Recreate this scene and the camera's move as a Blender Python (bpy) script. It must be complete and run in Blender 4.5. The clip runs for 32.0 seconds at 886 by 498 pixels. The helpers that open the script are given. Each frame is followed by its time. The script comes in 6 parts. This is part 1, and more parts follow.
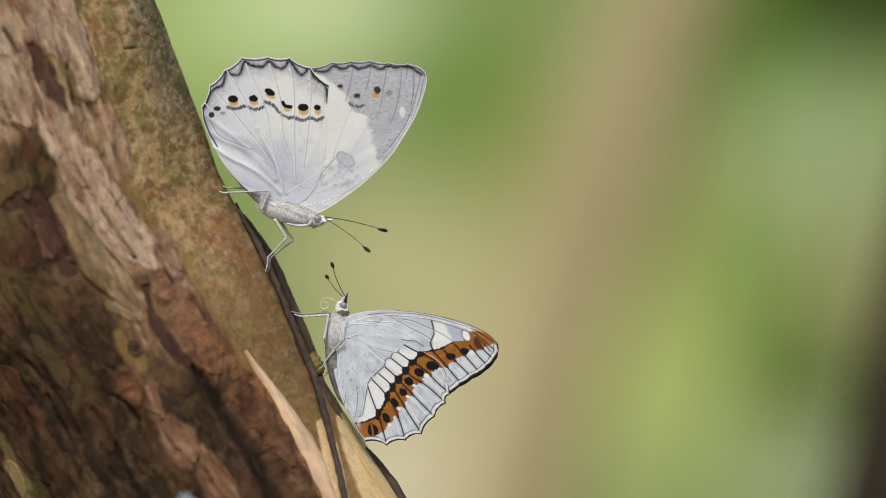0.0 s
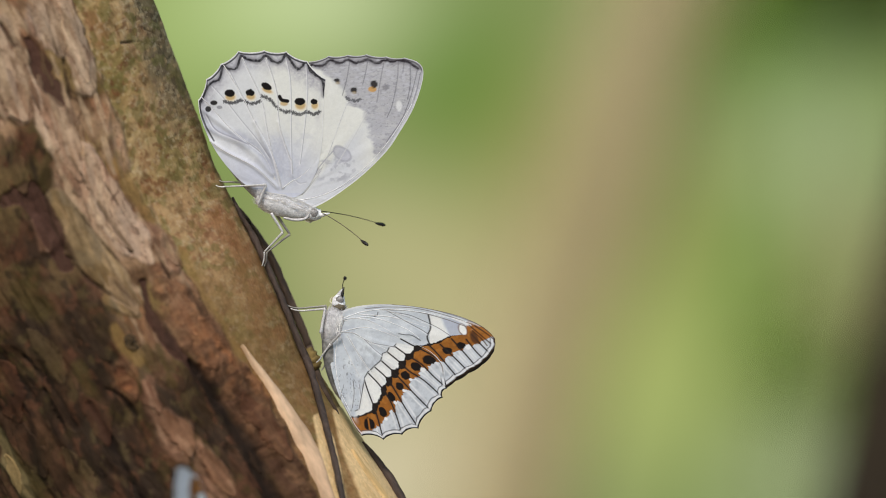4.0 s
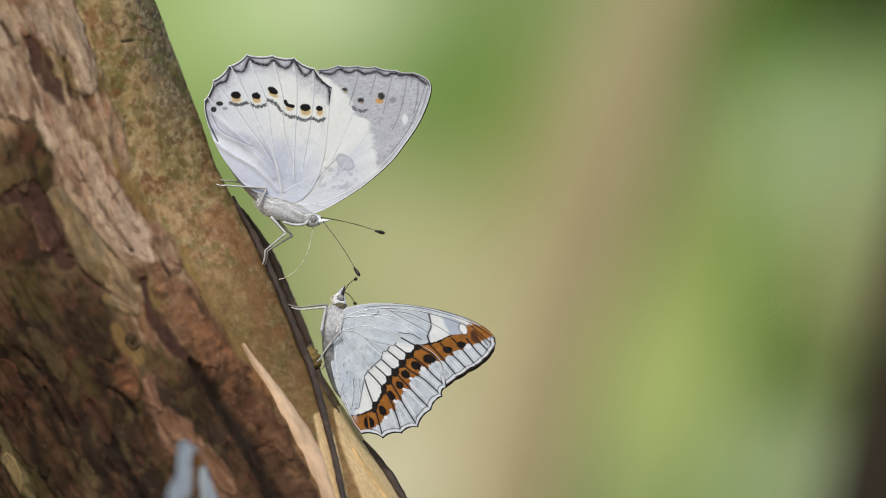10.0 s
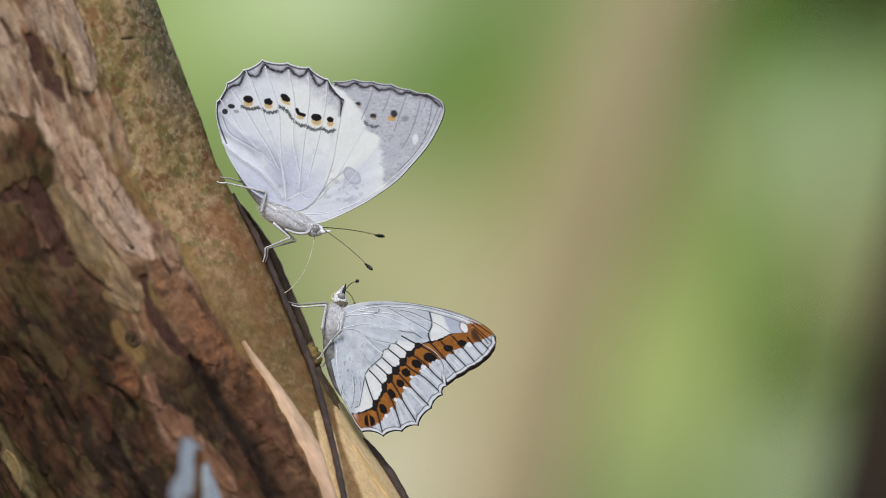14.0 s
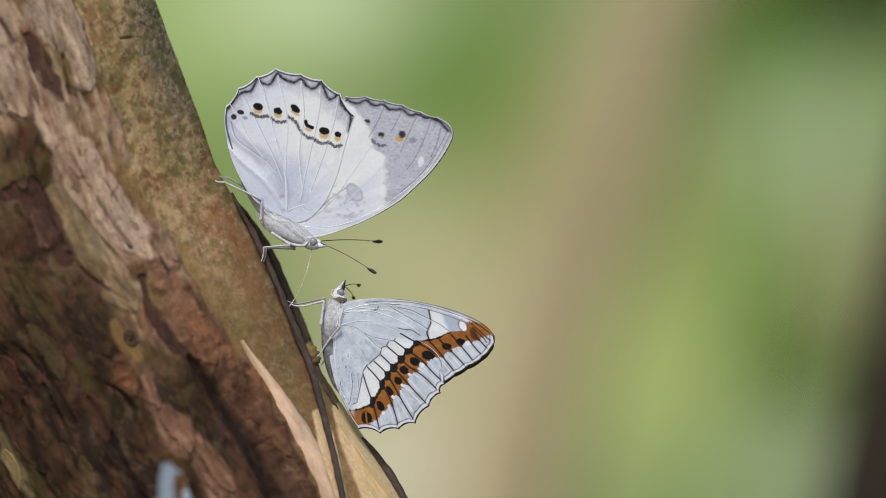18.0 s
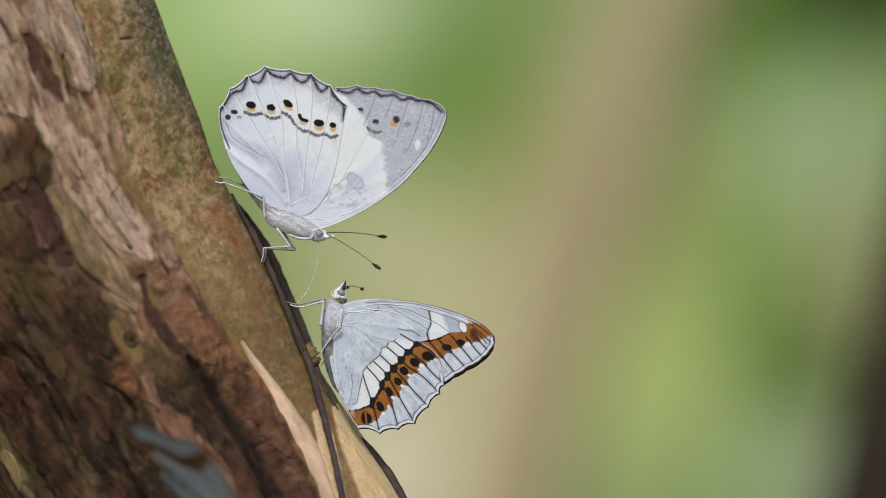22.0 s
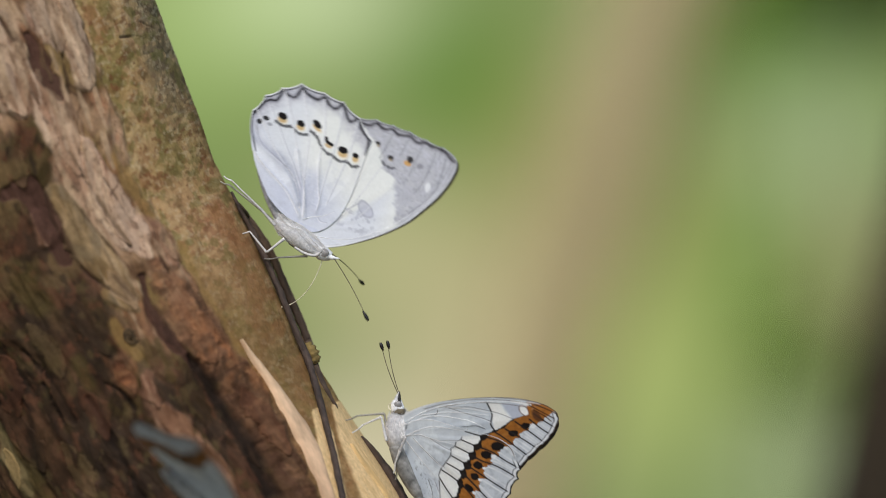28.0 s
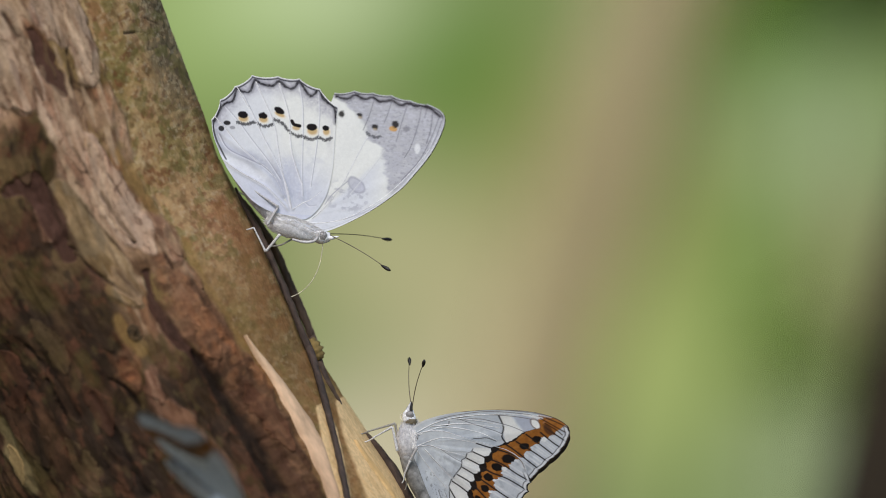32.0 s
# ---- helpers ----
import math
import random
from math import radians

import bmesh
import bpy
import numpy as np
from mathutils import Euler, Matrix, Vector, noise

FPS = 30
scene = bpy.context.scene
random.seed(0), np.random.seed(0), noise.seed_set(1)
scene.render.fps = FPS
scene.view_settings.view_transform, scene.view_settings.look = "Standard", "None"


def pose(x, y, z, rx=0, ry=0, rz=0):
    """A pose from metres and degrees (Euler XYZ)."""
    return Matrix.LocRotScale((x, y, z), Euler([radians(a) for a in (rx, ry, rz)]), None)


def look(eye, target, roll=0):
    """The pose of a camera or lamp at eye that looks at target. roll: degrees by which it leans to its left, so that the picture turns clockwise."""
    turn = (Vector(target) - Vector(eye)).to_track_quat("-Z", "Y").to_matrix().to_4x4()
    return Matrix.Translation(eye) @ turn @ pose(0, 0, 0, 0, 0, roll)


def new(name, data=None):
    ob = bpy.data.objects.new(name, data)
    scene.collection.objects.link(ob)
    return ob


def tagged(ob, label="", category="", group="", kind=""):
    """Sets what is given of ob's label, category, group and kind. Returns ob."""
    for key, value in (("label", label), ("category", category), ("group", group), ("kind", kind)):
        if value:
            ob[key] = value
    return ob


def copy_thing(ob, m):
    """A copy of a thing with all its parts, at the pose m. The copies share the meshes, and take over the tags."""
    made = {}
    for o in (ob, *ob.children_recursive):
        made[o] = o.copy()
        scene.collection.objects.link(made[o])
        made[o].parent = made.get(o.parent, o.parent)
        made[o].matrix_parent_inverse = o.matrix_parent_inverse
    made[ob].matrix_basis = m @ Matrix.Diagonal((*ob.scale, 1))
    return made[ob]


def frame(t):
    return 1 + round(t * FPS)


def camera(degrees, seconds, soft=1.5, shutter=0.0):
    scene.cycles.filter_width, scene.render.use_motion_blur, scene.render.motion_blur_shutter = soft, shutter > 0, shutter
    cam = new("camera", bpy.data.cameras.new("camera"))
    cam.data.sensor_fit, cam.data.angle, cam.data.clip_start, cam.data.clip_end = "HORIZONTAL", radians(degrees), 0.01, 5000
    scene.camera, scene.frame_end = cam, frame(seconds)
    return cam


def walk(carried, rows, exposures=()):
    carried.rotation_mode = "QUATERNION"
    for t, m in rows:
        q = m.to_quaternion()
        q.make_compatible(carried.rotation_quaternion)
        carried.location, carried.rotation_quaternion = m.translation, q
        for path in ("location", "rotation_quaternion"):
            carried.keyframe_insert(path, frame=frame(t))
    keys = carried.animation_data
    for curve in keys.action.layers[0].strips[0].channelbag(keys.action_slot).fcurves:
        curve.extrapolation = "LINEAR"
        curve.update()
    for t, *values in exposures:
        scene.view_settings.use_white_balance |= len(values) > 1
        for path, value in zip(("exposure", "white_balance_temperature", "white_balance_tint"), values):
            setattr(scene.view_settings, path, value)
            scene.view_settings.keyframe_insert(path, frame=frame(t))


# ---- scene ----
cam = camera(7.38, 32.0, soft=0.9, shutter=0.5)
cam.data.dof.use_dof = True
cam.data.dof.focus_distance = 1.348
cam.data.dof.aperture_fstop = 7.0
walk(cam, [
    (0, pose(0, -1.35, 1.2, 90.0000, 0, 0.0000)), (0.5, pose(0, -1.35, 1.2, 89.9928, 0, -0.0073)), (1, pose(0, -1.35, 1.2, 89.9784, 0, -0.0144)),
    (1.5, pose(0, -1.35, 1.2, 89.9568, 0, -0.0361)), (2, pose(0, -1.35, 1.2, 89.9568, 0, -0.0303)), (2.5, pose(0, -1.35, 1.2, 89.9639, 0, -0.0217)),
    (3, pose(0, -1.35, 1.2, 89.9510, 0, -0.0289)), (3.5, pose(0, -1.35, 1.2, 89.9511, 0, -0.0303)), (5.5, pose(0, -1.35, 1.2, 89.9596, 0, -0.0159)),
    (6, pose(0, -1.35, 1.2, 89.9495, 0, -0.0289)), (6.5, pose(0, -1.35, 1.2, 89.9553, 0, -0.0232)), (7, pose(0, -1.35, 1.2, 89.9495, 0, -0.0217)),
    (7.5, pose(0, -1.35, 1.2, 89.9495, 0, -0.0217)), (8, pose(0, -1.35, 1.2, 89.9481, 0, -0.0158)), (8.5, pose(0, -1.35, 1.2, 89.9511, 0, -0.0217)),
    (9, pose(0, -1.35, 1.2, 89.9610, 0, -0.0232)), (9.5, pose(0, -1.35, 1.2, 89.9539, 0, -0.0217)), (10, pose(0, -1.35, 1.2, 89.9422, 0, -0.0231)),
    (10.5, pose(0, -1.35, 1.2, 89.9422, 0, -0.0217)), (11, pose(0, -1.35, 1.2, 89.9466, 0, -0.0289)), (11.5, pose(0, -1.35, 1.2, 89.9351, 0, -0.0332)),
    (12, pose(0, -1.35, 1.2, 89.9135, 0, -0.0361)), (12.5, pose(0, -1.35, 1.2, 89.9294, 0, -0.0361)), (13, pose(0, -1.35, 1.2, 89.9337, 0, -0.0232)),
    (13.5, pose(0, -1.35, 1.2, 89.9337, 0, -0.0144)), (14, pose(0, -1.35, 1.2, 89.9206, 0, -0.0201)), (14.5, pose(0, -1.35, 1.2, 89.9236, 0, -0.0217)),
    (16.5, pose(0, -1.35, 1.2, 89.9280, 0, -0.0275)), (17, pose(0, -1.35, 1.2, 89.9191, 0, -0.0289)), (17.5, pose(0, -1.35, 1.2, 89.9220, 0, -0.0331)),
    (18, pose(0, -1.35, 1.2, 89.9149, 0, -0.0331)), (18.5, pose(0, -1.35, 1.2, 89.9177, 0, -0.0275)), (19, pose(0, -1.35, 1.2, 89.9135, 0, -0.0289)),
    (19.5, pose(0, -1.35, 1.2, 89.9280, 0, -0.0289)), (20, pose(0, -1.35, 1.2, 89.9163, 0, -0.0303)), (20.5, pose(0, -1.35, 1.2, 89.9235, 0, -0.0345)),
    (21, pose(0, -1.35, 1.2, 89.9280, 0, -0.0289)), (21.5, pose(0, -1.35, 1.2, 89.9206, 0, -0.0289)), (22, pose(0, -1.35, 1.2, 89.9206, 0, -0.0345)),
    (22.5, pose(0, -1.35, 1.2, 89.9280, 0, -0.0289)), (23, pose(0, -1.35, 1.2, 89.9206, 0, -0.0217)), (23.5, pose(0, -1.35, 1.2, 89.9206, 0, -0.0217)),
    (24, pose(0, -1.35, 1.2, 89.9280, 0, -0.0217)), (24.5, pose(0, -1.35, 1.2, 89.9206, 0, -0.0217)), (25, pose(0, -1.35, 1.2, 89.9206, 0, -0.0144)),
    (25.5, pose(0, -1.35, 1.2, 89.9135, 0, -0.0217)), (27.5, pose(0, -1.35, 1.2, 89.9135, 0, -0.0361)), (28, pose(0, -1.35, 1.2, 89.9063, 0, -0.0361)),
    (28.5, pose(0, -1.35, 1.2, 89.9106, 0, -0.0346)), (29, pose(0, -1.35, 1.2, 89.8947, 0, -0.0433)), (29.5, pose(0, -1.35, 1.2, 89.8645, 0, -0.0635)),
    (30, pose(0, -1.35, 1.2, 89.8588, 0, -0.0505)), (30.5, pose(0, -1.35, 1.2, 89.8775, 0, -0.0505)), (31, pose(0, -1.35, 1.2, 89.8702, 0, -0.0361)),
    (31.5, pose(0, -1.35, 1.2, 89.8602, 0, 0.0072)), (32, pose(0, -1.35, 1.2, 89.8731, 0, -0.0029)),
], exposures=[(0, 0.03, 6650, 13), (7, 0.03, 6550, 12), (9, 0.03, 6480, 12), (11, 0.03, 6350, 13), (14, 0.0, 6150, 15), (18, -0.02, 6180, 15), (23, -0.04, 6220, 14), (25, -0.04, 6280, 14), (27.5, -0.06, 6400, 12), (28, 0.02, 6380, 13), (28.4, -0.06, 6360, 13), (29, -0.06, 6350, 14), (30, -0.09, 6300, 14), (32, -0.09, 6280, 14)])

# ---- light ----
world = bpy.data.worlds.new("world")
scene.world = world
world.use_nodes = True
wn = world.node_tree.nodes
sky = wn.new("ShaderNodeTexSky")
sky.sky_type, sky.sun_disc = "NISHITA", False
sky.sun_elevation, sky.sun_rotation = radians(49), radians(192)
leafy = wn.new("ShaderNodeMix")                 # the open sky, tinted by the leaves overhead
leafy.data_type, leafy.blend_type = "RGBA", "MULTIPLY"
leafy.inputs[0].default_value, leafy.inputs[7].default_value = 1.0, (1.02, 1.0, 0.87, 1)
world.node_tree.links.new(sky.outputs["Color"], leafy.inputs[6])
world.node_tree.links.new(leafy.outputs[2], wn["Background"].inputs["Color"])
wn["Background"].inputs["Strength"].default_value = 0.15
sun = new("sun", bpy.data.lights.new("sun", "SUN"))
sun.data.energy, sun.data.angle, sun.data.color = 2.15, radians(16), (1.0, 0.95, 0.88)
sun.matrix_world = look((-0.4, -1.9, 3.4), (0, 0, 1.2))

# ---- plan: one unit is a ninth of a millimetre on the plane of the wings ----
U = 0.1742 / 1568
EYE = 1.35


def at(x, y, d=0.0):
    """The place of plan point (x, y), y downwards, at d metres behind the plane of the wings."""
    f = (EYE + d) / EYE
    return Vector(((x - 784) * U * f, d, 1.2 + (441 - y) * U * f))


def srgb(r, g, b):
    return tuple(((c / 255 + 0.055) / 1.055) ** 2.4 if c > 10 else c / 255 / 12.92 for c in (r, g, b))


# ---- materials ----
LEAN = -26.5                           # the grain of bark and flakes runs along the leaning trunk


def shader(name):
    m = bpy.data.materials.new(name)
    m.use_nodes = True
    nt = m.node_tree
    return m, nt, nt.nodes["Principled BSDF"]


def noise_node(nt, scale, detail=4.0, rough=0.6, stretch=(1, 1, 1), coord="Object"):
    co = nt.nodes.new("ShaderNodeTexCoord")
    mp = nt.nodes.new("ShaderNodeMapping")
    mp.vector_type = "TEXTURE"
    mp.inputs["Scale"].default_value = stretch
    mp.inputs["Rotation"].default_value = (0, radians(LEAN), 0)
    nt.links.new(co.outputs[coord], mp.inputs["Vector"])
    n = nt.nodes.new("ShaderNodeTexNoise")
    n.inputs["Scale"].default_value, n.inputs["Detail"].default_value, n.inputs["Roughness"].default_value = scale, detail, rough
    nt.links.new(mp.outputs["Vector"], n.inputs["Vector"])
    return n.outputs["Fac"]


def ramp(nt, fac, stops):
    r = nt.nodes.new("ShaderNodeValToRGB")
    els = r.color_ramp.elements
    while len(els) < len(stops):
        els.new(0.5)
    for e, (p, c) in zip(els, stops):
        e.position, e.color = p, (*c, 1)
    nt.links.new(fac, r.inputs["Fac"])
    return r.outputs["Color"]


def mixed(nt, a, b, fac, mode="MIX"):
    m = nt.nodes.new("ShaderNodeMix")
    m.data_type, m.blend_type = "RGBA", mode
    for sock, v in ((m.inputs[6], a), (m.inputs[7], b)):
        if isinstance(v, tuple):
            sock.default_value = (*v, 1)
        else:
            nt.links.new(v, sock)
    if isinstance(fac, float):
        m.inputs[0].default_value = fac
    else:
        nt.links.new(fac, m.inputs[0])
    return m.outputs[2]


def bump(nt, bsdf, height, strength, distance):
    b = nt.nodes.new("ShaderNodeBump")
    b.inputs["Strength"].default_value, b.inputs["Distance"].default_value = strength, distance
    nt.links.new(height, b.inputs["Height"])
    nt.links.new(b.outputs["Normal"], bsdf.inputs["Normal"])


def grainy(name, dark, light, scale, rough=0.7, stretch=(1, 1, 1), relief=0.5, depth=0.0004, fine=8.0):
    """A surface of two tones mixed by coarse and fine grain."""
    m, nt, b = shader(name)
    coarse = noise_node(nt, scale, 5, 0.6, stretch)
    small = noise_node(nt, scale * fine, 3, 0.6, stretch)
    base = ramp(nt, coarse, [(0.32, dark), (0.68, light)])
    speck = ramp(nt, small, [(0.3, (0.7, 0.7, 0.7)), (0.7, (1.15, 1.15, 1.15))])
    info = nt.nodes.new("ShaderNodeObjectInfo")
    tint = ramp(nt, info.outputs["Random"], [(0.0, (0.78, 0.76, 0.74)), (1.0, (1.2, 1.18, 1.14))])
    nt.links.new(mixed(nt, mixed(nt, base, speck, 1.0, "MULTIPLY"), tint, 1.0, "MULTIPLY"), b.inputs["Base Color"])
    b.inputs["Roughness"].default_value = rough
    bump(nt, b, small, relief, depth)
    return m


def pigmented(name, rough, scale, grain, relief, depth, stretch=(1, 1, 1), sheen=0.0):
    """A surface whose pigment is a colour layer on the mesh, broken up by fine grain."""
    m, nt, b = shader(name)
    a = nt.nodes.new("ShaderNodeVertexColor")
    a.layer_name = "pigment"
    n1 = noise_node(nt, scale, 5, 0.65, stretch)
    n2 = noise_node(nt, scale * 5, 4, 0.7, stretch)
    lo, hi = 1 - grain, 1 + grain * 0.6
    tone = mixed(nt, ramp(nt, n1, [(0.3, (lo, lo, lo)), (0.7, (hi, hi, hi))]), ramp(nt, n2, [(0.3, (lo, lo, lo)), (0.7, (hi, hi, hi))]), 1.0, "MULTIPLY")
    nt.links.new(mixed(nt, a.outputs["Color"], tone, 1.0, "MULTIPLY"), b.inputs["Base Color"])
    b.inputs["Roughness"].default_value = rough
    b.inputs["Sheen Weight"].default_value = sheen
    b.inputs["Specular IOR Level"].default_value = 0.12
    bump(nt, b, n2, relief, depth)
    return m


def bark_material():
    """Bark: pigment layer, streaks along the trunk, pores and fine relief."""
    m, nt, b = shader("bark")
    a = nt.nodes.new("ShaderNodeVertexColor")
    a.layer_name = "pigment"
    streak = noise_node(nt, 380, 5, 0.65, (1, 1, 1.3))
    speck = noise_node(nt, 1500, 3, 0.6, (1, 1, 1.1))
    pores = noise_node(nt, 700, 2, 0.5, (1, 1, 1.2))
    col = mixed(nt, a.outputs["Color"], ramp(nt, streak, [(0.32, (0.88, 0.87, 0.86)), (0.68, (1.10, 1.10, 1.10))]), 1.0, "MULTIPLY")
    col = mixed(nt, col, ramp(nt, speck, [(0.32, (0.86, 0.85, 0.84)), (0.7, (1.12, 1.12, 1.11))]), 1.0, "MULTIPLY")
    col = mixed(nt, col, ramp(nt, pores, [(0.28, (0.5, 0.45, 0.4)), (0.40, (1, 1, 1))]), 0.25, "MULTIPLY")
    nt.links.new(col, b.inputs["Base Color"])
    b.inputs["Roughness"].default_value = 0.85
    b.inputs["Specular IOR Level"].default_value = 0.15
    h = mixed(nt, streak, speck, 0.4)
    bump(nt, b, h, 0.4, 0.0004)
    return m


M_WING = pigmented("wing_scales", 0.75, 1400, 0.06, 0.3, 0.0001)
M_BARK = bark_material()


# ---- mesh helpers ----
def part(name, bm, mat, parent=None, label=""):
    """Links a bmesh or a mesh as one object under a thing or part."""
    if isinstance(bm, bmesh.types.BMesh):
        me = bpy.data.meshes.new(name)
        bm.to_mesh(me)
        bm.free()
    else:
        me = bm
    if mat and not me.materials:
        me.materials.append(mat)
    me.polygons.foreach_set("use_smooth", [True] * len(me.polygons))
    ob = new(name, me)
    ob.parent = parent
    if label:
        ob["label"] = label
    return ob


def grid_mesh(name, pts, rows, cols, wrap=False, colours=None, caps=()):
    """A sheet of rows x cols points as a mesh, closed round when wrap, with an optional colour layer."""
    me = bpy.data.meshes.new(name)
    c2 = cols if wrap else cols - 1
    i, j = np.meshgrid(np.arange(rows - 1), np.arange(c2), indexing="ij")
    k = (j + 1) % cols
    f = np.stack([i * cols + j, i * cols + k, (i + 1) * cols + k, (i + 1) * cols + j], -1).reshape(-1, 4)
    me.from_pydata([tuple(p) for p in np.asarray(pts).reshape(-1, 3)], [], f.tolist() + [list(c) for c in caps])
    if colours is not None:
        paint(me, colours)
    me.update()
    return me


def paint(me, colours):
    layer = me.color_attributes.new("pigment", "FLOAT_COLOR", "POINT")
    rgba = np.ones((len(me.vertices), 4))
    rgba[:, :3] = np.asarray(colours).reshape(-1, 3)
    layer.data.foreach_set("color", rgba.ravel())


def tube(path, radii, sides=8):
    """A tapered round rod along a list of points, with closed ends, as a mesh."""
    path = [Vector(p) for p in path]
    if isinstance(radii, (int, float)):
        radii = [radii] * len(path)
    pts = []
    up = Vector((0.13, 1, 0.07))
    for n, p in enumerate(path):
        d = (path[min(n + 1, len(path) - 1)] - path[max(n - 1, 0)]).normalized()
        a = d.cross(up).normalized()
        b = d.cross(a)
        pts += [p + (a * math.cos(6.28319 * s / sides) + b * math.sin(6.28319 * s / sides)) * radii[n] for s in range(sides)]
    last = len(path) * sides
    return grid_mesh("rod", pts, len(path), sides, True, None, (range(sides - 1, -1, -1), range(last - sides, last)))


def curve_through(points, per=8):
    """A smooth line through the points."""
    p = np.array(points, float)
    p = np.vstack([2 * p[0] - p[1], p, 2 * p[-1] - p[-2]])
    out = []
    for n in range(1, len(p) - 2):
        for s in np.arange(per) / per:
            a, b, c, d = p[n - 1:n + 3]
            out.append(0.5 * (2 * b + (c - a) * s + (2 * a - 5 * b + 4 * c - d) * s * s + (3 * b - a - 3 * c + d) * s ** 3))
    out.append(p[-2])
    return np.array(out)


def hashed(x, y, seed=0):
    """Smooth noise in the plane, -1 to 1, for arrays."""
    x, y = np.asarray(x, float), np.asarray(y, float)

    def corner(i, j):
        v = np.sin(i * 127.1 + j * 311.7 + seed * 74.7) * 43758.5453
        return 2 * (v - np.floor(v)) - 1
    i, j = np.floor(x), np.floor(y)
    u, v = x - i, y - j
    u, v = u * u * (3 - 2 * u), v * v * (3 - 2 * v)
    return (corner(i, j) * (1 - u) + corner(i + 1, j) * u) * (1 - v) + (corner(i, j + 1) * (1 - u) + corner(i + 1, j + 1) * u) * v


def layers(x, y, seed=0, octaves=4):
    return sum(hashed(x * 2 ** o, y * 2 ** o, seed + o) / 2 ** o for o in range(octaves)) / 1.6


def step(a, b, v):
    t = np.clip((np.asarray(v, float) - a) / (b - a), 0, 1)
    return t * t * (3 - 2 * t)


def over(base, colour, weight):
    """Lays a colour over an array of colours by weight."""
    return base + (np.array(colour) - base) * np.clip(weight, 0, 1)[..., None]


# ---- ground and distance ----
M_SOIL = grainy("forest_soil", (0.05, 0.04, 0.025), (0.11, 0.09, 0.05), 3.0, 0.95, relief=0.8, depth=0.02)
gx = np.linspace(-1, 1, 61) ** 3 * 400
pts = np.array([[(x, y, 0.03 * hashed(x * 0.7, y * 0.7, 4)) for x in gx] for y in gx])
ground = tagged(part("ground", grid_mesh("ground", pts, 61, 61), M_SOIL), "brown leaf-littered forest soil under the trees", "ground", kind="structure")


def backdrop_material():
    """The far wood, out of focus: a glowing sheet, its sunlight painted as soft patches of green and tan."""
    m = bpy.data.materials.new("far_wood_glow")
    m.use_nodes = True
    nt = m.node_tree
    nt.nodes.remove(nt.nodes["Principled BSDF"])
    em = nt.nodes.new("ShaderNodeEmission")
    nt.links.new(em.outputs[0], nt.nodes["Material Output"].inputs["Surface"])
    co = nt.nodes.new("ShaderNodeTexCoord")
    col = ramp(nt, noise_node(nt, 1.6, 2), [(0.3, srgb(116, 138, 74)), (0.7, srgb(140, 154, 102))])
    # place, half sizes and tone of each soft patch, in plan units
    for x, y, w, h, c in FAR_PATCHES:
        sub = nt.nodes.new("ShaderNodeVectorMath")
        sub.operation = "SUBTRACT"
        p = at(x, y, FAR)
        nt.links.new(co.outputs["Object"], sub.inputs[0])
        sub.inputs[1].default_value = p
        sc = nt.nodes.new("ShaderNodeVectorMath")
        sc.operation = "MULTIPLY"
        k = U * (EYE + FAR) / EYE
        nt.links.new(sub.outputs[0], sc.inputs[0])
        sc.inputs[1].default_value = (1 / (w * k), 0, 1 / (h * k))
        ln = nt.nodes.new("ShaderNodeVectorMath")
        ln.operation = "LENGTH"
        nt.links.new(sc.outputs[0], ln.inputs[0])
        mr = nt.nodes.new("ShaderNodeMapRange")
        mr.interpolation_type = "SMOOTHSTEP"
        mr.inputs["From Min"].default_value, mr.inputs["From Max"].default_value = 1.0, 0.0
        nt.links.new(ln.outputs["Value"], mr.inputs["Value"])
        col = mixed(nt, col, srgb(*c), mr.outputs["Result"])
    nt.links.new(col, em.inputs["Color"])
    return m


FAR = 5.0
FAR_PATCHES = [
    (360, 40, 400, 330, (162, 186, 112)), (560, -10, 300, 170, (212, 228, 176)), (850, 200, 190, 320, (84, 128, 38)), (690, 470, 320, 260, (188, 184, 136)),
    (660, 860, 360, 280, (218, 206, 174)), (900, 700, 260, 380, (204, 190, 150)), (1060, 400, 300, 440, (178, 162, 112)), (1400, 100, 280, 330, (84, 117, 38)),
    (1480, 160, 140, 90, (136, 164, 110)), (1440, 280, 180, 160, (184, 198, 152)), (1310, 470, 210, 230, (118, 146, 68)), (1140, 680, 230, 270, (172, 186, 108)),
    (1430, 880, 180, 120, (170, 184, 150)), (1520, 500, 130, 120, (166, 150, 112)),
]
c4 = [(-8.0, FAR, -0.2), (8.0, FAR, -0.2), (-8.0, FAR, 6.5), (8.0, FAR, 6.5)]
backdrop = tagged(part("backdrop", grid_mesh("backdrop", c4, 2, 2), backdrop_material()), "glowing sheet painted as soft sunlit green wood far behind the trunk", "backdrop", kind="structure")


# ---- the leaning tree trunk ----
AX = np.array([0.446, 0.895])          # the way down the trunk, in the plan
AN = np.array([0.895, -0.446])         # across it
RAD = 318.0                            # its half width
TRUNK_D = 0.010                        # how far its axis stands behind the wings


def bow(s):
    return np.interp(s, [0, 80, 160, 240, 326, 414, 520, 610, 695, 812, 984, 1100], [0, -8, -18, -29, -39, -35, -31, -32, -37, -28, -3, 2])


def zone(s, n):
    """How rough the bark is, 0 to 1: the far two thirds flake, the near edge is smooth."""
    wob = 14 * hashed(s / 70, 0 * s, 5) + 6 * hashed(s / 18, n / 40, 6)
    edge = np.interp(s, [0, 430, 600], [168, 178, 204])
    return 1 - step(-8, 8, n + wob - edge)


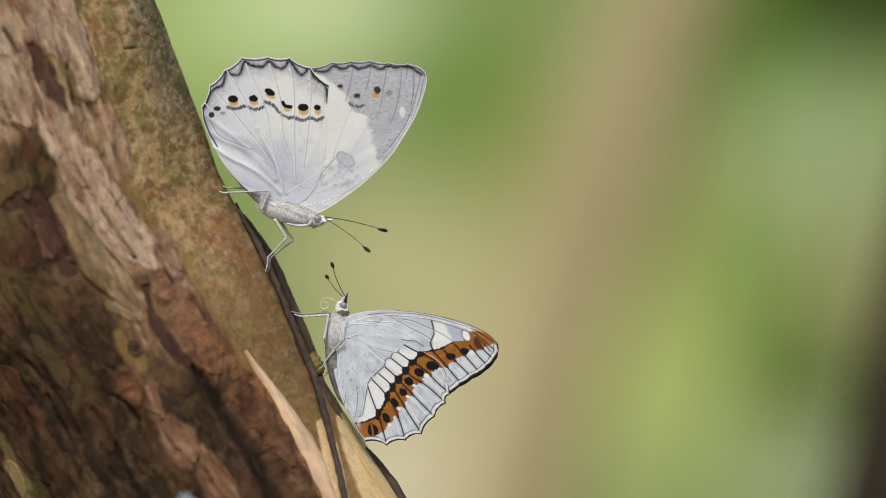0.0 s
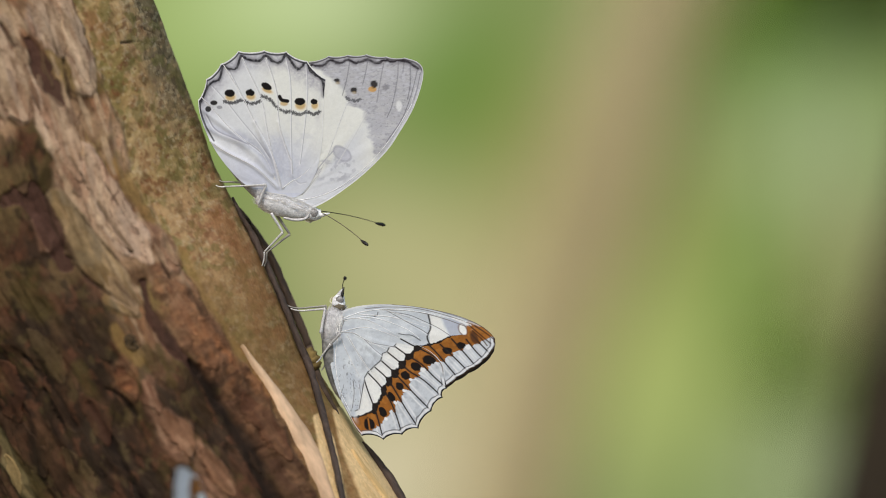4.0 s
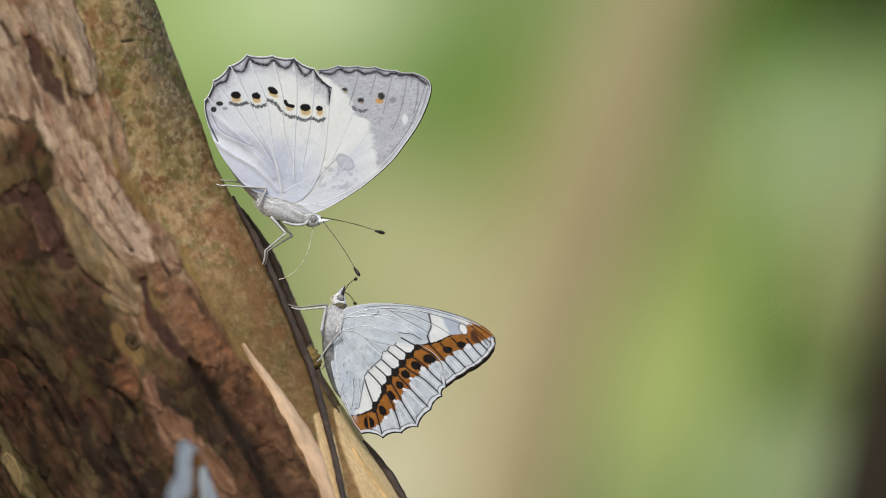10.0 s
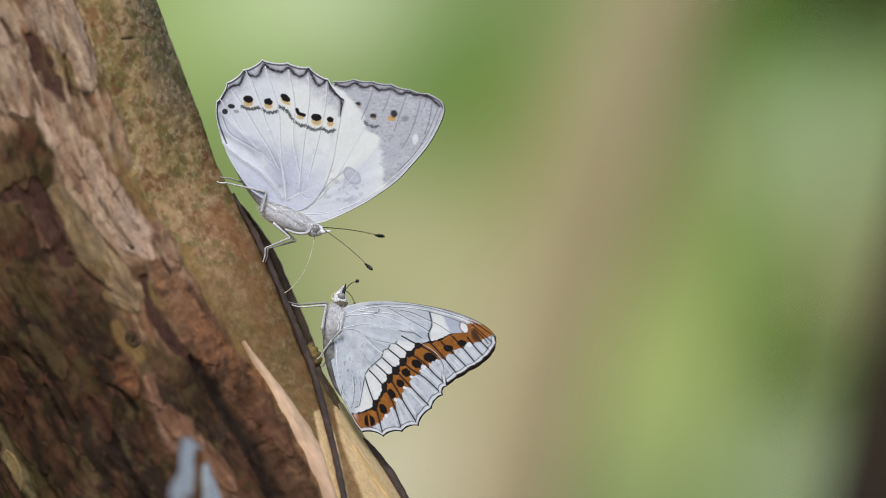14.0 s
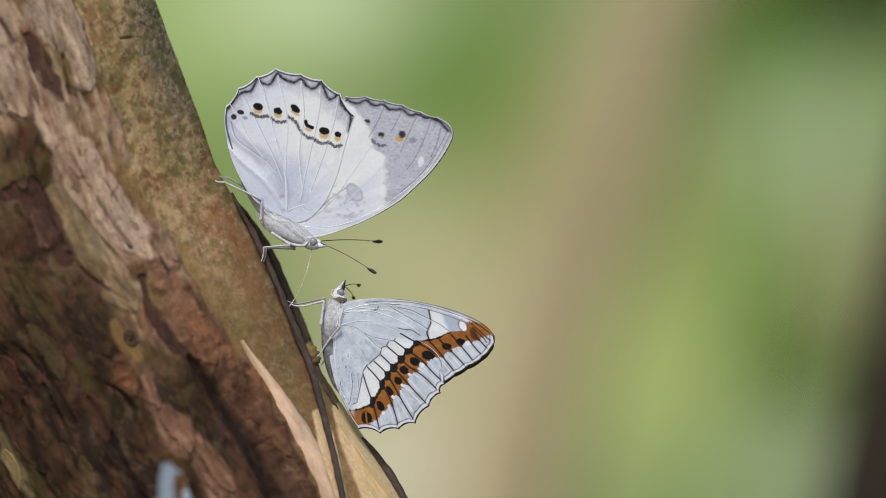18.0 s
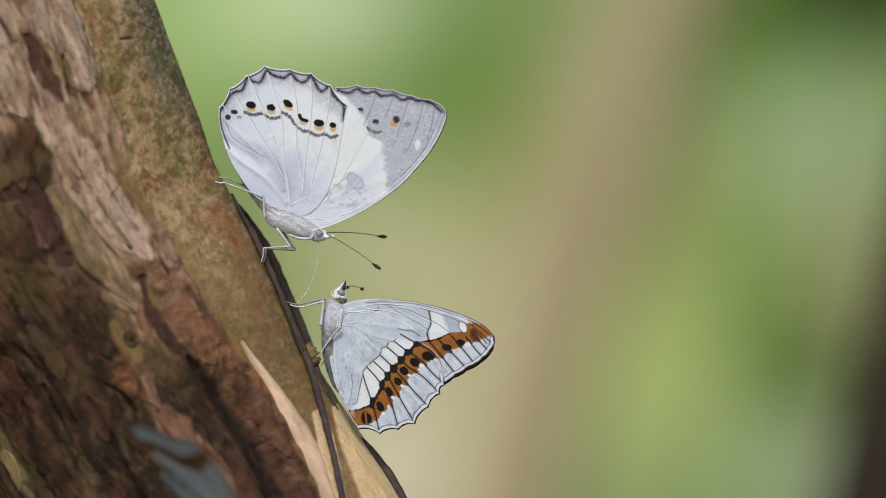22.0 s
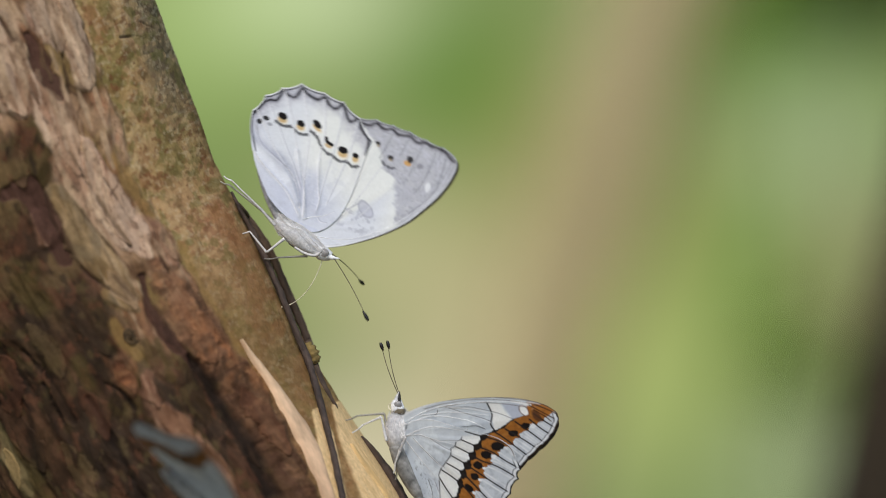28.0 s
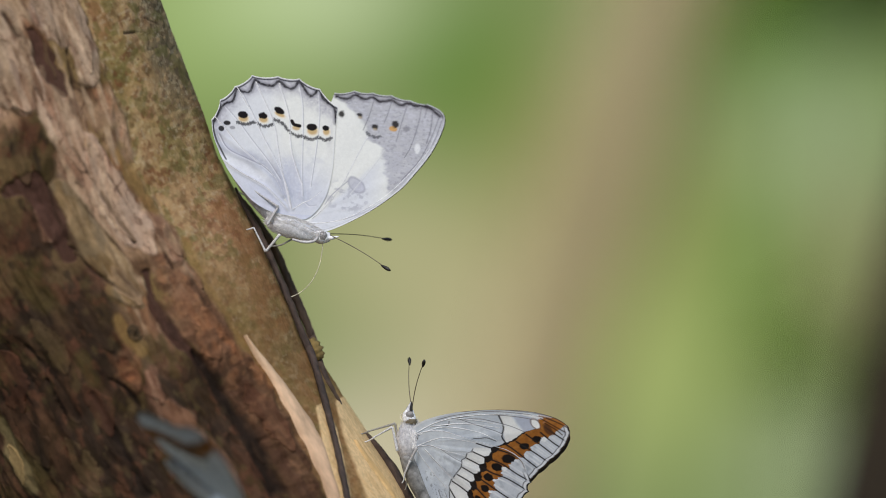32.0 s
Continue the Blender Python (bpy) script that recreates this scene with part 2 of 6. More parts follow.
# the bark's marks in the plan, as chains of (x, y, half width)
PALE_MARKS = [[(-10, 70, 34), (14, 130, 42), (30, 180, 40), (46, 212, 20)], [(62, -20, 16), (78, 40, 30), (98, 80, 22), (112, 104, 16)], [(106, -20, 18), (124, 60, 26), (146, 120, 24), (156, 165, 20)],
              [(62, 172, 24), (100, 232, 28), (134, 300, 26), (168, 350, 20)], [(150, 285, 24), (190, 370, 32), (236, 440, 28), (264, 474, 10)]]
TONGUE_MARKS = [[(106, 366, 20), (132, 410, 28), (168, 462, 31), (208, 512, 26), (238, 546, 13)], [(196, 540, 10), (232, 560, 12), (250, 570, 6)]]
RED_MARKS = [[(285, 490, 14), (322, 548, 32), (360, 608, 36), (392, 655, 30)], [(222, 670, 18), (236, 712, 14)], [(430, 690, 34), (470, 760, 38), (520, 850, 34), (545, 900, 26)]]
PINK_MARKS = [[(268, 690, 15), (280, 738, 14)], [(292, 752, 18), (318, 782, 30), (344, 812, 22)], [(350, 800, 18), (388, 862, 26), (405, 910, 26)], [(262, 420, 16), (290, 446, 22), (310, 480, 18)],
              [(74, 402, 12), (88, 446, 15)]]
OCHRE_MARKS = [[(206, 300, 8), (240, 350, 14), (272, 405, 10)], [(328, 452, 8), (346, 496, 7), (380, 560, 7), (432, 640, 8)], [(208, 592, 8), (226, 620, 14), (250, 650, 10)]]
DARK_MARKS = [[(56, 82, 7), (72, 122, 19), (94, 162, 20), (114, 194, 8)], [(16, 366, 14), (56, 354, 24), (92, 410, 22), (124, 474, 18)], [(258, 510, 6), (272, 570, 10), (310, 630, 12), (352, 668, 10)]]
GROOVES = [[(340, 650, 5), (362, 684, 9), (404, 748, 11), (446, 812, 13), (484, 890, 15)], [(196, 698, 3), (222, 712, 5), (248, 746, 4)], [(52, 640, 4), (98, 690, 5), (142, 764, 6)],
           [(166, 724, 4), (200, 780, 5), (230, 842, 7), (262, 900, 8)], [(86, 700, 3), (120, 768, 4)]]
MOSS_MARKS = [[(2, 770, 10), (44, 826, 11), (96, 900, 12)], [(150, 660, 14), (168, 700, 14)], [(50, 520, 24), (80, 560, 22)], [(262, 632, 10), (272, 650, 10)], [(284, 622, 7), (308, 690, 8)]]
# shade low on the trunk, painted into the bark as darker patches
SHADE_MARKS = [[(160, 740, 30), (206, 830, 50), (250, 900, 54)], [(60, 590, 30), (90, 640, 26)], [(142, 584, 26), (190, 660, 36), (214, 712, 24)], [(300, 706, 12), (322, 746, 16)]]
LICHEN_MARKS = [[(4, 772, 7), (28, 826, 12), (62, 890, 12)]]
HONEY_MARKS = [[(568, 752, 10), (584, 800, 16), (604, 900, 18)], [(606, 742, 12), (630, 790, 24), (664, 850, 36), (690, 910, 40)]]
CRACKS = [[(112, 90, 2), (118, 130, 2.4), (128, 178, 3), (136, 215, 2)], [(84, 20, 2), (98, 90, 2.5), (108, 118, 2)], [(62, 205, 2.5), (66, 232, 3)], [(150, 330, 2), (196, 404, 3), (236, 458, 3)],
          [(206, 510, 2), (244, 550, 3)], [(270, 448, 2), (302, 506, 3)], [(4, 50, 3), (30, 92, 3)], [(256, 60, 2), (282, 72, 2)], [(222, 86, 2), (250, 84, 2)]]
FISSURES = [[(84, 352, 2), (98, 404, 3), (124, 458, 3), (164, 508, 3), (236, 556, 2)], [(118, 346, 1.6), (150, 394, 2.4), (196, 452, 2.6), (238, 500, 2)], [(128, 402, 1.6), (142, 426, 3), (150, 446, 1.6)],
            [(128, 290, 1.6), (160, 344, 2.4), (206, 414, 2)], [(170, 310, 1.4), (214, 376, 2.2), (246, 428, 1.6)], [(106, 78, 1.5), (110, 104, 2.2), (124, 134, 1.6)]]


def marks(X, Y, chains, seed, ragged=1.0, soft=0.10):
    """How far each point lies inside the ragged marks, 0 to 1."""
    along_w = (X * AX[0] + Y * AX[1])
    cross_w = (X * AN[0] + Y * AN[1])
    rag = ragged * (3.0 * hashed(cross_w / 7, along_w / 22, seed) + 1.6 * hashed(cross_w / 3, along_w / 9, seed + 1) + 4.0 * hashed(cross_w / 26, along_w / 38, seed + 2))
    w = np.zeros_like(X)
    for chain in chains:
        for (x0, y0, h0), (x1, y1, h1) in zip(chain, chain[1:]):
            dx, dy = x1 - x0, y1 - y0
            t = np.clip(((X - x0) * dx + (Y - y0) * dy) / (dx * dx + dy * dy), 0, 1)
            half = h0 + (h1 - h0) * t
            d = (np.hypot(X - x0 - dx * t, Y - y0 - dy * t) + np.clip(rag, -half * 0.45, half * 0.45)) / half
            w = np.maximum(w, 1 - step(1 - soft - 2.0 / half, 1 + soft, d))
    return w


def plan_of(s, a):
    n = RAD * np.sin(a) + bow(s) - RAD
    x, y = 275 + AX[0] * s + AN[0] * n, AX[1] * s + AN[1] * n
    return x, np.where(np.cos(a) > 0, y, -5000.0)


def bark_height(s, a):
    n, arc = RAD * np.sin(a), RAD * a
    rough = zone(s, n)
    X, Y = plan_of(s, a)
    warp = arc + 14 * hashed(s / 60, arc / 60, 1)
    ridge = 1 - 2 * np.abs(layers(warp / 44, s / 120, 11, 4))
    fibre = layers(warp / 11, s / 46, 21, 3)
    h = rough * (3 + ridge * 6.5 + fibre * 2.0) + (1 - rough) * layers(arc / 40, s / 52, 31, 3) * 2.0
    rim = (1 - rough) * step(0.80, 0.96, n / RAD) * (1 - step(150, 330, s))
    h = h + rim * 1.6 * layers(n / 14, s / 24, 121, 3)
    pale, tongue_m = marks(X, Y, PALE_MARKS, 2), marks(X, Y, TONGUE_MARKS, 22, 0.5)
    red, pink = marks(X, Y, RED_MARKS, 12, 1.0, 0.55), marks(X, Y, PINK_MARKS, 52, 1.0, 0.3)
    wrinkle = 1 - 2 * np.abs(layers(arc / 60, s / 26, 131, 3))
    h = h * (1 - 0.55 * np.maximum(pale, tongue_m)) + 6.5 * pale + 6 * tongue_m + red * (1.5 + 3.5 * wrinkle) + 5 * pink * (1 + 0.4 * fibre)
    h = h + 2.4 * pale * (1 - 2 * np.abs(layers(warp / 24, s / 90, 115, 3)))
    h = h - 5 * marks(X, Y, DARK_MARKS, 32, 0.7) - 7 * marks(X, Y, GROOVES, 62, 0.9, 0.6) - 4 * marks(X, Y, CRACKS + FISSURES, 72, 0.8, 0.5)
    hw = marks(X, Y, HONEY_MARKS, 42, 0.4)
    h = h * (1 - 0.8 * hw) + 2 * hw
    return h + (1 - 0.8 * hw) * layers(n / 8, s / 9, 41, 3) * 0.6 + 5 * layers(arc / 150, s / 260, 51, 2)


def bark_colour(s, a):
    n, arc = RAD * np.sin(a), RAD * a
    rough = zone(s, n)
    X, Y = plan_of(s, a)
    warp = arc + 14 * hashed(s / 60, arc / 60, 1)
    e = layers(warp / 10, s / 60, 93, 3)
    # the smooth skin on the near edge: ochre, with olive and rust blotches
    c = np.zeros(s.shape + (3,)) + np.array(srgb(158, 130, 84))
    m = layers(arc / 50, s / 56, 61, 4)
    c = over(c, srgb(130, 114, 68), step(0.0, 0.26, m) * 0.75)
    c = over(c, srgb(174, 140, 100), step(0.05, 0.35, -m) * 0.65)
    c = over(c, srgb(126, 80, 52), step(0.12, 0.4, layers(0.5 * (arc + n) / 30, s / 32, 71, 4)) * 0.5)
    c = over(c, srgb(188, 162, 116), step(0.18, 0.5, layers(n / 30, s / 34, 75, 3)) * 0.5)
    c = over(c, srgb(96, 80, 46), step(0.24, 0.5, layers(n / 18, s / 22, 77, 3)) * 0.6)
    c = over(c, srgb(112, 68, 42), step(0.2, 0.42, layers(n / 9, s / 10, 81, 3)) * 0.65)
    c = over(c, srgb(194, 168, 126), step(0.36, 0.52, layers(n / 8, s / 9, 85, 2)) * 0.35)
    c = over(c, srgb(182, 138, 104), step(0.3, 0.9, n / RAD) * step(300, 420, s) * (1 - step(520, 620, s)) * 0.45)
    c = over(c, srgb(92, 78, 42), step(560, 680, s) * (1 - step(820, 880, s)) * step(-0.6, 0.5, layers(arc / 40, s / 50, 87, 3)) * 0.6)
    rim = step(0.74, 0.92, n / RAD + 0.08 * layers(arc / 20, s / 50, 89, 3))
    c = over(c, srgb(112, 102, 82), rim * (1 - step(130, 300, s)) * 0.75)
    c = over(c, srgb(74, 64, 48), rim * (1 - step(150, 360, s)) * step(0.06, 0.34, layers(n / 9, s / 13, 123, 3)) * 0.65)
    c = over(c, srgb(200, 188, 160), step(0.7, 0.97, n / RAD) * (1 - step(150, 340, s)) * step(0.28, 0.46, layers(n / 9, s / 10, 125, 3)) * 0.28)
    c = over(c, srgb(92, 64, 40), step(0.14, 0.4, layers(n / 11, s / 12, 161, 2)) * 0.35)
    c = over(c, srgb(190, 160, 116), step(0.2, 0.45, layers(n / 12, s / 13, 163, 2)) * 0.4)
    c = over(c, srgb(196, 180, 146), step(0.26, 0.44, layers(n / 6, s / 6.5, 181, 2)) * 0.28)
    c = over(c, srgb(104, 100, 52), step(0.16, 0.4, layers(n / 14, s / 18, 183, 3)) * 0.5)
    c = over(c, srgb(138, 84, 50), step(0.62, 0.9, n / RAD) * step(250, 400, s) * step(-0.1, 0.3, layers(n / 24, s / 40, 185, 3)) * 0.5)
    c = over(c, srgb(136, 106, 68), step(430, 540, s) * (0.5 + 0.3 * layers(n / 16, s / 40, 187, 3)))
    # the flaking side: brown, with olive, rust and grey mottles
    d = layers(warp / 52, s / 110, 91, 4)
    r = np.zeros_like(c) + np.array(srgb(148, 118, 90))
    r = over(r, srgb(166, 136, 110), step(0.0, 0.4, d))
    r = over(r, srgb(100, 74, 52), step(0.05, 0.4, -d))
    r = over(r, srgb(120, 100, 58), step(0.05, 0.4, layers(arc / 56, s / 70, 95, 3)) * 0.7)
    r = over(r, srgb(150, 102, 74), step(0.1, 0.45, layers(warp / 30, s / 60, 99, 3)) * 0.6)
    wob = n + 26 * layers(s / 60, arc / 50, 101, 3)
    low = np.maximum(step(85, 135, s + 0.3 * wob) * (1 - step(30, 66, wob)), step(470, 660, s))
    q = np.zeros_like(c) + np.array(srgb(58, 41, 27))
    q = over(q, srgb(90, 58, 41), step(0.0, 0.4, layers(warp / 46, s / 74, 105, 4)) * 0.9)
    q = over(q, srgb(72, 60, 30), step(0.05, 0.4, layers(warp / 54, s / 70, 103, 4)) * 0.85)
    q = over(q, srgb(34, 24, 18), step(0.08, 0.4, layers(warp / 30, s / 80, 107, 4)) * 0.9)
    q = over(q, srgb(108, 76, 56), step(0.22, 0.5, layers(warp / 20, s / 44, 109, 4)) * 0.65)
    upper = (1 - step(300, 560, s)) * 0.62
    q = over(q, srgb(112, 90, 58), upper * 1.5 * step(-0.1, 0.4, layers(arc / 60, s / 60, 137, 3)))
    # the painted shade patches
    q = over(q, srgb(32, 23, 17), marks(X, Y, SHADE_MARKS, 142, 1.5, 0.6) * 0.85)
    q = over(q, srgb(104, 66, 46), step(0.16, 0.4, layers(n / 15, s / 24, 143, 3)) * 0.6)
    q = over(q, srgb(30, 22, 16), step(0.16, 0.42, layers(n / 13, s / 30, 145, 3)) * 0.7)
    q = over(q, srgb(98, 84, 52), step(0.28, 0.5, layers(n / 17, s / 22, 147, 3)) * 0.5)
    q = over(q, srgb(96, 68, 48), (1 - step(70, 170, X)) * step(640, 720, Y) * step(-0.3, 0.3, layers(warp / 30, s / 40, 171, 3)) * 0.6)
    r = over(r, srgb(84, 58, 42), step(0.18, 0.42, layers(n / 13, s / 34, 149, 3)) * 0.6)
    band_n = step(20, 60, wob) * (1 - step(470, 640, s))
    r = over(r, srgb(78, 54, 40), band_n * (1 - step(0.0, 0.07, np.abs(layers(n / 20 + hashed(s / 40, 0 * s, 3), s / 120, 153, 3)))) * 0.75)
    r = over(r, srgb(184, 158, 128), band_n * step(0.16, 0.4, layers(n / 12, s / 70, 155, 3)) * 0.6)
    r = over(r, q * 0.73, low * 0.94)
    c = over(c, r, rough)
    c = over(c, srgb(80, 67, 36), marks(X, Y, MOSS_MARKS, 82, 1.0, 0.4) * 0.6)
    c = over(c, srgb(146, 116, 68), marks(X, Y, OCHRE_MARKS, 92, 1.0, 0.5) * 0.62)
    c = over(c, srgb(140, 124, 86), marks(X, Y, LICHEN_MARKS, 172, 1.2, 0.4) * 0.6)
    red = marks(X, Y, RED_MARKS, 12, 1.0, 0.55)
    fade = 1 - 0.65 * step(600, 760, s)
    amber = step(560, 630, Y) * (1 - step(690, 760, Y))
    c = over(c, srgb(118, 83, 60), red * fade * (0.72 + 0.5 * layers(arc / 30, s / 36, 139, 3)))
    c = over(c, srgb(166, 106, 65), red * amber * step(-0.25, 0.25, layers(arc / 40, s / 46, 111, 3)) * 0.65)
    c = over(c, srgb(92, 64, 44), red * (1 - fade) * 0.95)
    c = over(c, srgb(70, 46, 32), red * step(0.05, 0.4, layers(arc / 46, s / 22, 113, 3)) * 0.7)
    c = over(c, srgb(64, 42, 30), red * (1 - step(0.0, 0.09, np.abs(layers(n / 42 + 0.6 * hashed(s / 30, n / 60, 7), s / 18, 165, 3)))) * 0.65)
    c = over(c, srgb(160, 116, 82), red * fade * step(0.2, 0.45, layers(n / 16, s / 14, 167, 3)) * 0.6)
    c = over(c, srgb(78, 54, 40), red * (1 - amber) * step(0.04, 0.34, layers(n / 12, s / 90, 189, 3)) * 0.6)
    c = over(c, srgb(146, 114, 86), red * (1 - 0.6 * amber) * fade * step(0.1, 0.4, layers(n / 9, s / 80, 191, 3)) * 0.5)
    pink = marks(X, Y, PINK_MARKS, 52, 1.0, 0.3)
    c = over(c, srgb(140, 104, 82), pink * (0.68 + 0.5 * e))
    c = over(c, srgb(92, 64, 48), pink * step(0.05, 0.35, layers(n / 14, s / 40, 173, 3)) * 0.7)
    c = over(c, srgb(166, 132, 106), pink * step(0.12, 0.4, layers(n / 10, s / 50, 175, 3)) * 0.6)
    tongue_m = marks(X, Y, TONGUE_MARKS, 22, 0.5)
    c = over(c, srgb(138, 113, 78), tongue_m * 0.85)
    c = over(c, srgb(166, 140, 106), tongue_m * step(0.0, 0.4, layers(warp / 24, s / 90, 117, 3)) * 0.6)
    c = over(c, srgb(112, 88, 56), tongue_m * step(0.1, 0.45, layers(warp / 20, s / 50, 119, 3)) * 0.7)
    c = over(c, srgb(168, 144, 114), tongue_m * step(0.08, 0.36, layers(n / 8, s / 90, 157, 3)) * 0.5)
    c = over(c, srgb(104, 92, 74), tongue_m * step(0.0, 0.3, layers(n / 22, s / 60, 169, 3)) * 0.55)
    c = over(c, srgb(98, 74, 50), tongue_m * step(0.12, 0.4, layers(n / 9, s / 80, 159, 3)) * 0.65)
    pale = marks(X, Y, PALE_MARKS, 2)
    lower = step(170, 270, Y)[..., None]
    c = over(c, np.array(srgb(146, 122, 98)) * (1 - lower) + np.array(srgb(192, 160, 134)) * lower, pale * 0.94)
    c = over(c, srgb(164, 144, 126), pale * step(0.0, 0.35, layers(arc / 50, s / 60, 127, 3)) * 0.5)
    c = over(c, srgb(190, 164, 134), pale * step(0.08, 0.45, layers(warp / 20, s / 70, 133, 3)) * 0.65)
    c = over(c, srgb(140, 98, 76), pale * step(0.14, 0.45, layers(warp / 16, s / 80, 135, 3)) * 0.55)
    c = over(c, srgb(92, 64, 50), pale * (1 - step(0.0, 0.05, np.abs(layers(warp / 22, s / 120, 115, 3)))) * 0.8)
    c = over(c, srgb(118, 84, 62), pale * step(0.14, 0.4, layers(n / 12, s / 40, 151, 3)) * 0.6)
    c = over(c, srgb(204, 178, 154), pale * step(0.1, 0.36, layers(n / 6, s / 60, 177, 3)) * 0.5)
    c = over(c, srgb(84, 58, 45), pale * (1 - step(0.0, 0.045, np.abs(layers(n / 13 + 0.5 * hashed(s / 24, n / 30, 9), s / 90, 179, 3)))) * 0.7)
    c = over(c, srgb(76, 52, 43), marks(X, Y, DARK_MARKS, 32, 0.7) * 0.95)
    # grooves and cracks are sunk already; the shade inside them is also painted dark
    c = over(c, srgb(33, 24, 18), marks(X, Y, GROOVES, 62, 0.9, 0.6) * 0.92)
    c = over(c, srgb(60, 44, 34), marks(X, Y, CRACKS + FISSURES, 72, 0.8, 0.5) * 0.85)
    hw = marks(X, Y, HONEY_MARKS, 42, 0.4)
    c = over(c, srgb(232, 200, 150), hw * 0.95)
    c = over(c, srgb(204, 164, 108), hw * step(0.1, 0.5, e) * 0.4)
    streak = 1 + rough * (1 - hw) * 0.16 * layers(warp / 5, s / 40, 97, 3)
    return np.clip(c * streak[..., None], 0.004, 0.85)


def along():
    mid = np.arange(-60, 1090, 2.3)
    up = -60 - np.cumsum(np.geomspace(6, 1750, 34))
    down = 1090 + np.cumsum(np.geomspace(6, 1750, 34))
    s = np.concatenate([up[::-1], mid, down])
    lo, hi = -11800.0, 12750.0
    return s[(s > lo) & (s < hi)]


def trunk():
    S = along()
    front = np.linspace(-1.5, 1.66, 450)
    back = np.linspace(1.66, 2 * math.pi - 1.5, 46)[1:-1]
    A = np.concatenate([front, back])
    s, a = np.meshgrid(S, A, indexing="ij")
    h = bark_height(s, np.where(a > math.pi, a - 2 * math.pi, a))
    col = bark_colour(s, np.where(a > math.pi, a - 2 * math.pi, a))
    far = np.clip((np.abs(s - 500) - 900) / 9000, 0, 1)
    r = RAD + h + far * np.where(s > 0, 260, -60)
    n = r * np.sin(a) + bow(s)
    d = TRUNK_D - r * np.cos(a) * U
    x = 275 + AX[0] * s + AN[0] * (n - RAD)
    y = AX[1] * s + AN[1] * (n - RAD)
    f = (EYE + np.clip(d, -0.2, 0.2)) / EYE
    pts = np.stack([(x - 784) * U * f, d, 1.2 + (441 - y) * U * f], -1)
    rows, cols = s.shape
    last = rows * cols
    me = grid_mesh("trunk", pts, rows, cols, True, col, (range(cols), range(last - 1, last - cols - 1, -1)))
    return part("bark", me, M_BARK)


tree = tagged(new("tree_trunk"), "leaning tree trunk with mottled olive bark and peeling reddish flakes", "tree trunk")
tree.location = (0.53, 0.0, 0.0)


def onto(thing, ob):
    """Hangs an object that was built in the world's space under a thing that stands unturned."""
    ob.parent = thing
    ob.location = -Vector(thing.location)
    return ob


onto(tree, trunk())


# ---- trunks in the distance ----
def far_trunk(name, label, mat, top, bottom, width, d):
    """A smaller leaning trunk from above the view down to the soil, through two plan points at depth d."""
    a, b = at(*top, d), at(*bottom, d)
    w = (b - a) / (a.z - b.z)
    foot = a + w * (a.z + 0.1)
    head = a - w * 1.6
    r = width / 2 * U * (EYE + d) / EYE
    path = [head.lerp(foot, k / 24) + Vector((0.006 * math.sin(k * 1.3), 0, 0)) for k in range(25)]
    me = tube([p - foot for p in path], [r * (0.85 + 0.35 * (k / 24) ** 3 + 0.03 * math.sin(k * 2.1)) for k in range(25)], 20)
    thing = tagged(new(name), label, "tree trunk")
    thing.location = foot
    part("bark", me, mat, thing)
    return thing


M_FARBARK = grainy("pale_bark", srgb(200, 182, 136), srgb(216, 198, 152), 14, 0.9, (1, 1, 3))
# nothing shades this trunk: its shade is put into the dark bark colour
M_SHADEDBARK = grainy("shaded_bark", srgb(38, 28, 12), srgb(56, 43, 20), 14, 0.9, (1, 1, 3))
far_trunk("slender_tree", "slender pale brown tree trunk out of focus in the wood", M_FARBARK, (1192, 0), (912, 882), 205, 2.4)
far_trunk("shaded_tree", "dark shaded tree trunk out of focus in the wood", M_SHADEDBARK, (1738, 400), (1610, 882), 270, 0.8)


# ---- leafy saplings behind ----
def leaf_material(name, dark, light):
    m, nt, b = shader(name)
    base = ramp(nt, noise_node(nt, 60, 3), [(0.3, dark), (0.7, light)])
    info = nt.nodes.new("ShaderNodeObjectInfo")
    col = mixed(nt, base, ramp(nt, info.outputs["Random"], [(0.0, (0.75, 0.8, 0.7)), (1.0, (1.25, 1.2, 1.2))]), 1.0, "MULTIPLY")
    nt.links.new(col, b.inputs["Base Color"])
    b.inputs["Roughness"].default_value = 0.45
    tr = nt.nodes.new("ShaderNodeBsdfTranslucent")
    nt.links.new(col, tr.inputs["Color"])
    mx = nt.nodes.new("ShaderNodeMixShader")
    mx.inputs[0].default_value = 0.35
    nt.links.new(b.outputs[0], mx.inputs[1])
    nt.links.new(tr.outputs[0], mx.inputs[2])
    nt.links.new(mx.outputs[0], nt.nodes["Material Output"].inputs["Surface"])
    return m


def leaf_mesh(length, width, mat):
    """One leaf along x: pointed oval, folded along its rib, drooping at the tip."""
    pts = []
    for k in range(9):
        v = k / 8
        w = width / 2 * math.sin(math.pi * min(1, v * 0.97 + 0.02) ** 0.8)
        for u in (-1, -0.5, 0, 0.5, 1):
            pts.append((length * v, u * w, abs(u) * w * 0.35 - length * 0.25 * v * v))
    me = grid_mesh("leaf", pts, 9, 5)
    me.materials.append(mat)
    return me


M_STEM = grainy("sapling_stem", srgb(88, 76, 48), srgb(128, 110, 74), 60, 0.8, (1, 1, 3))


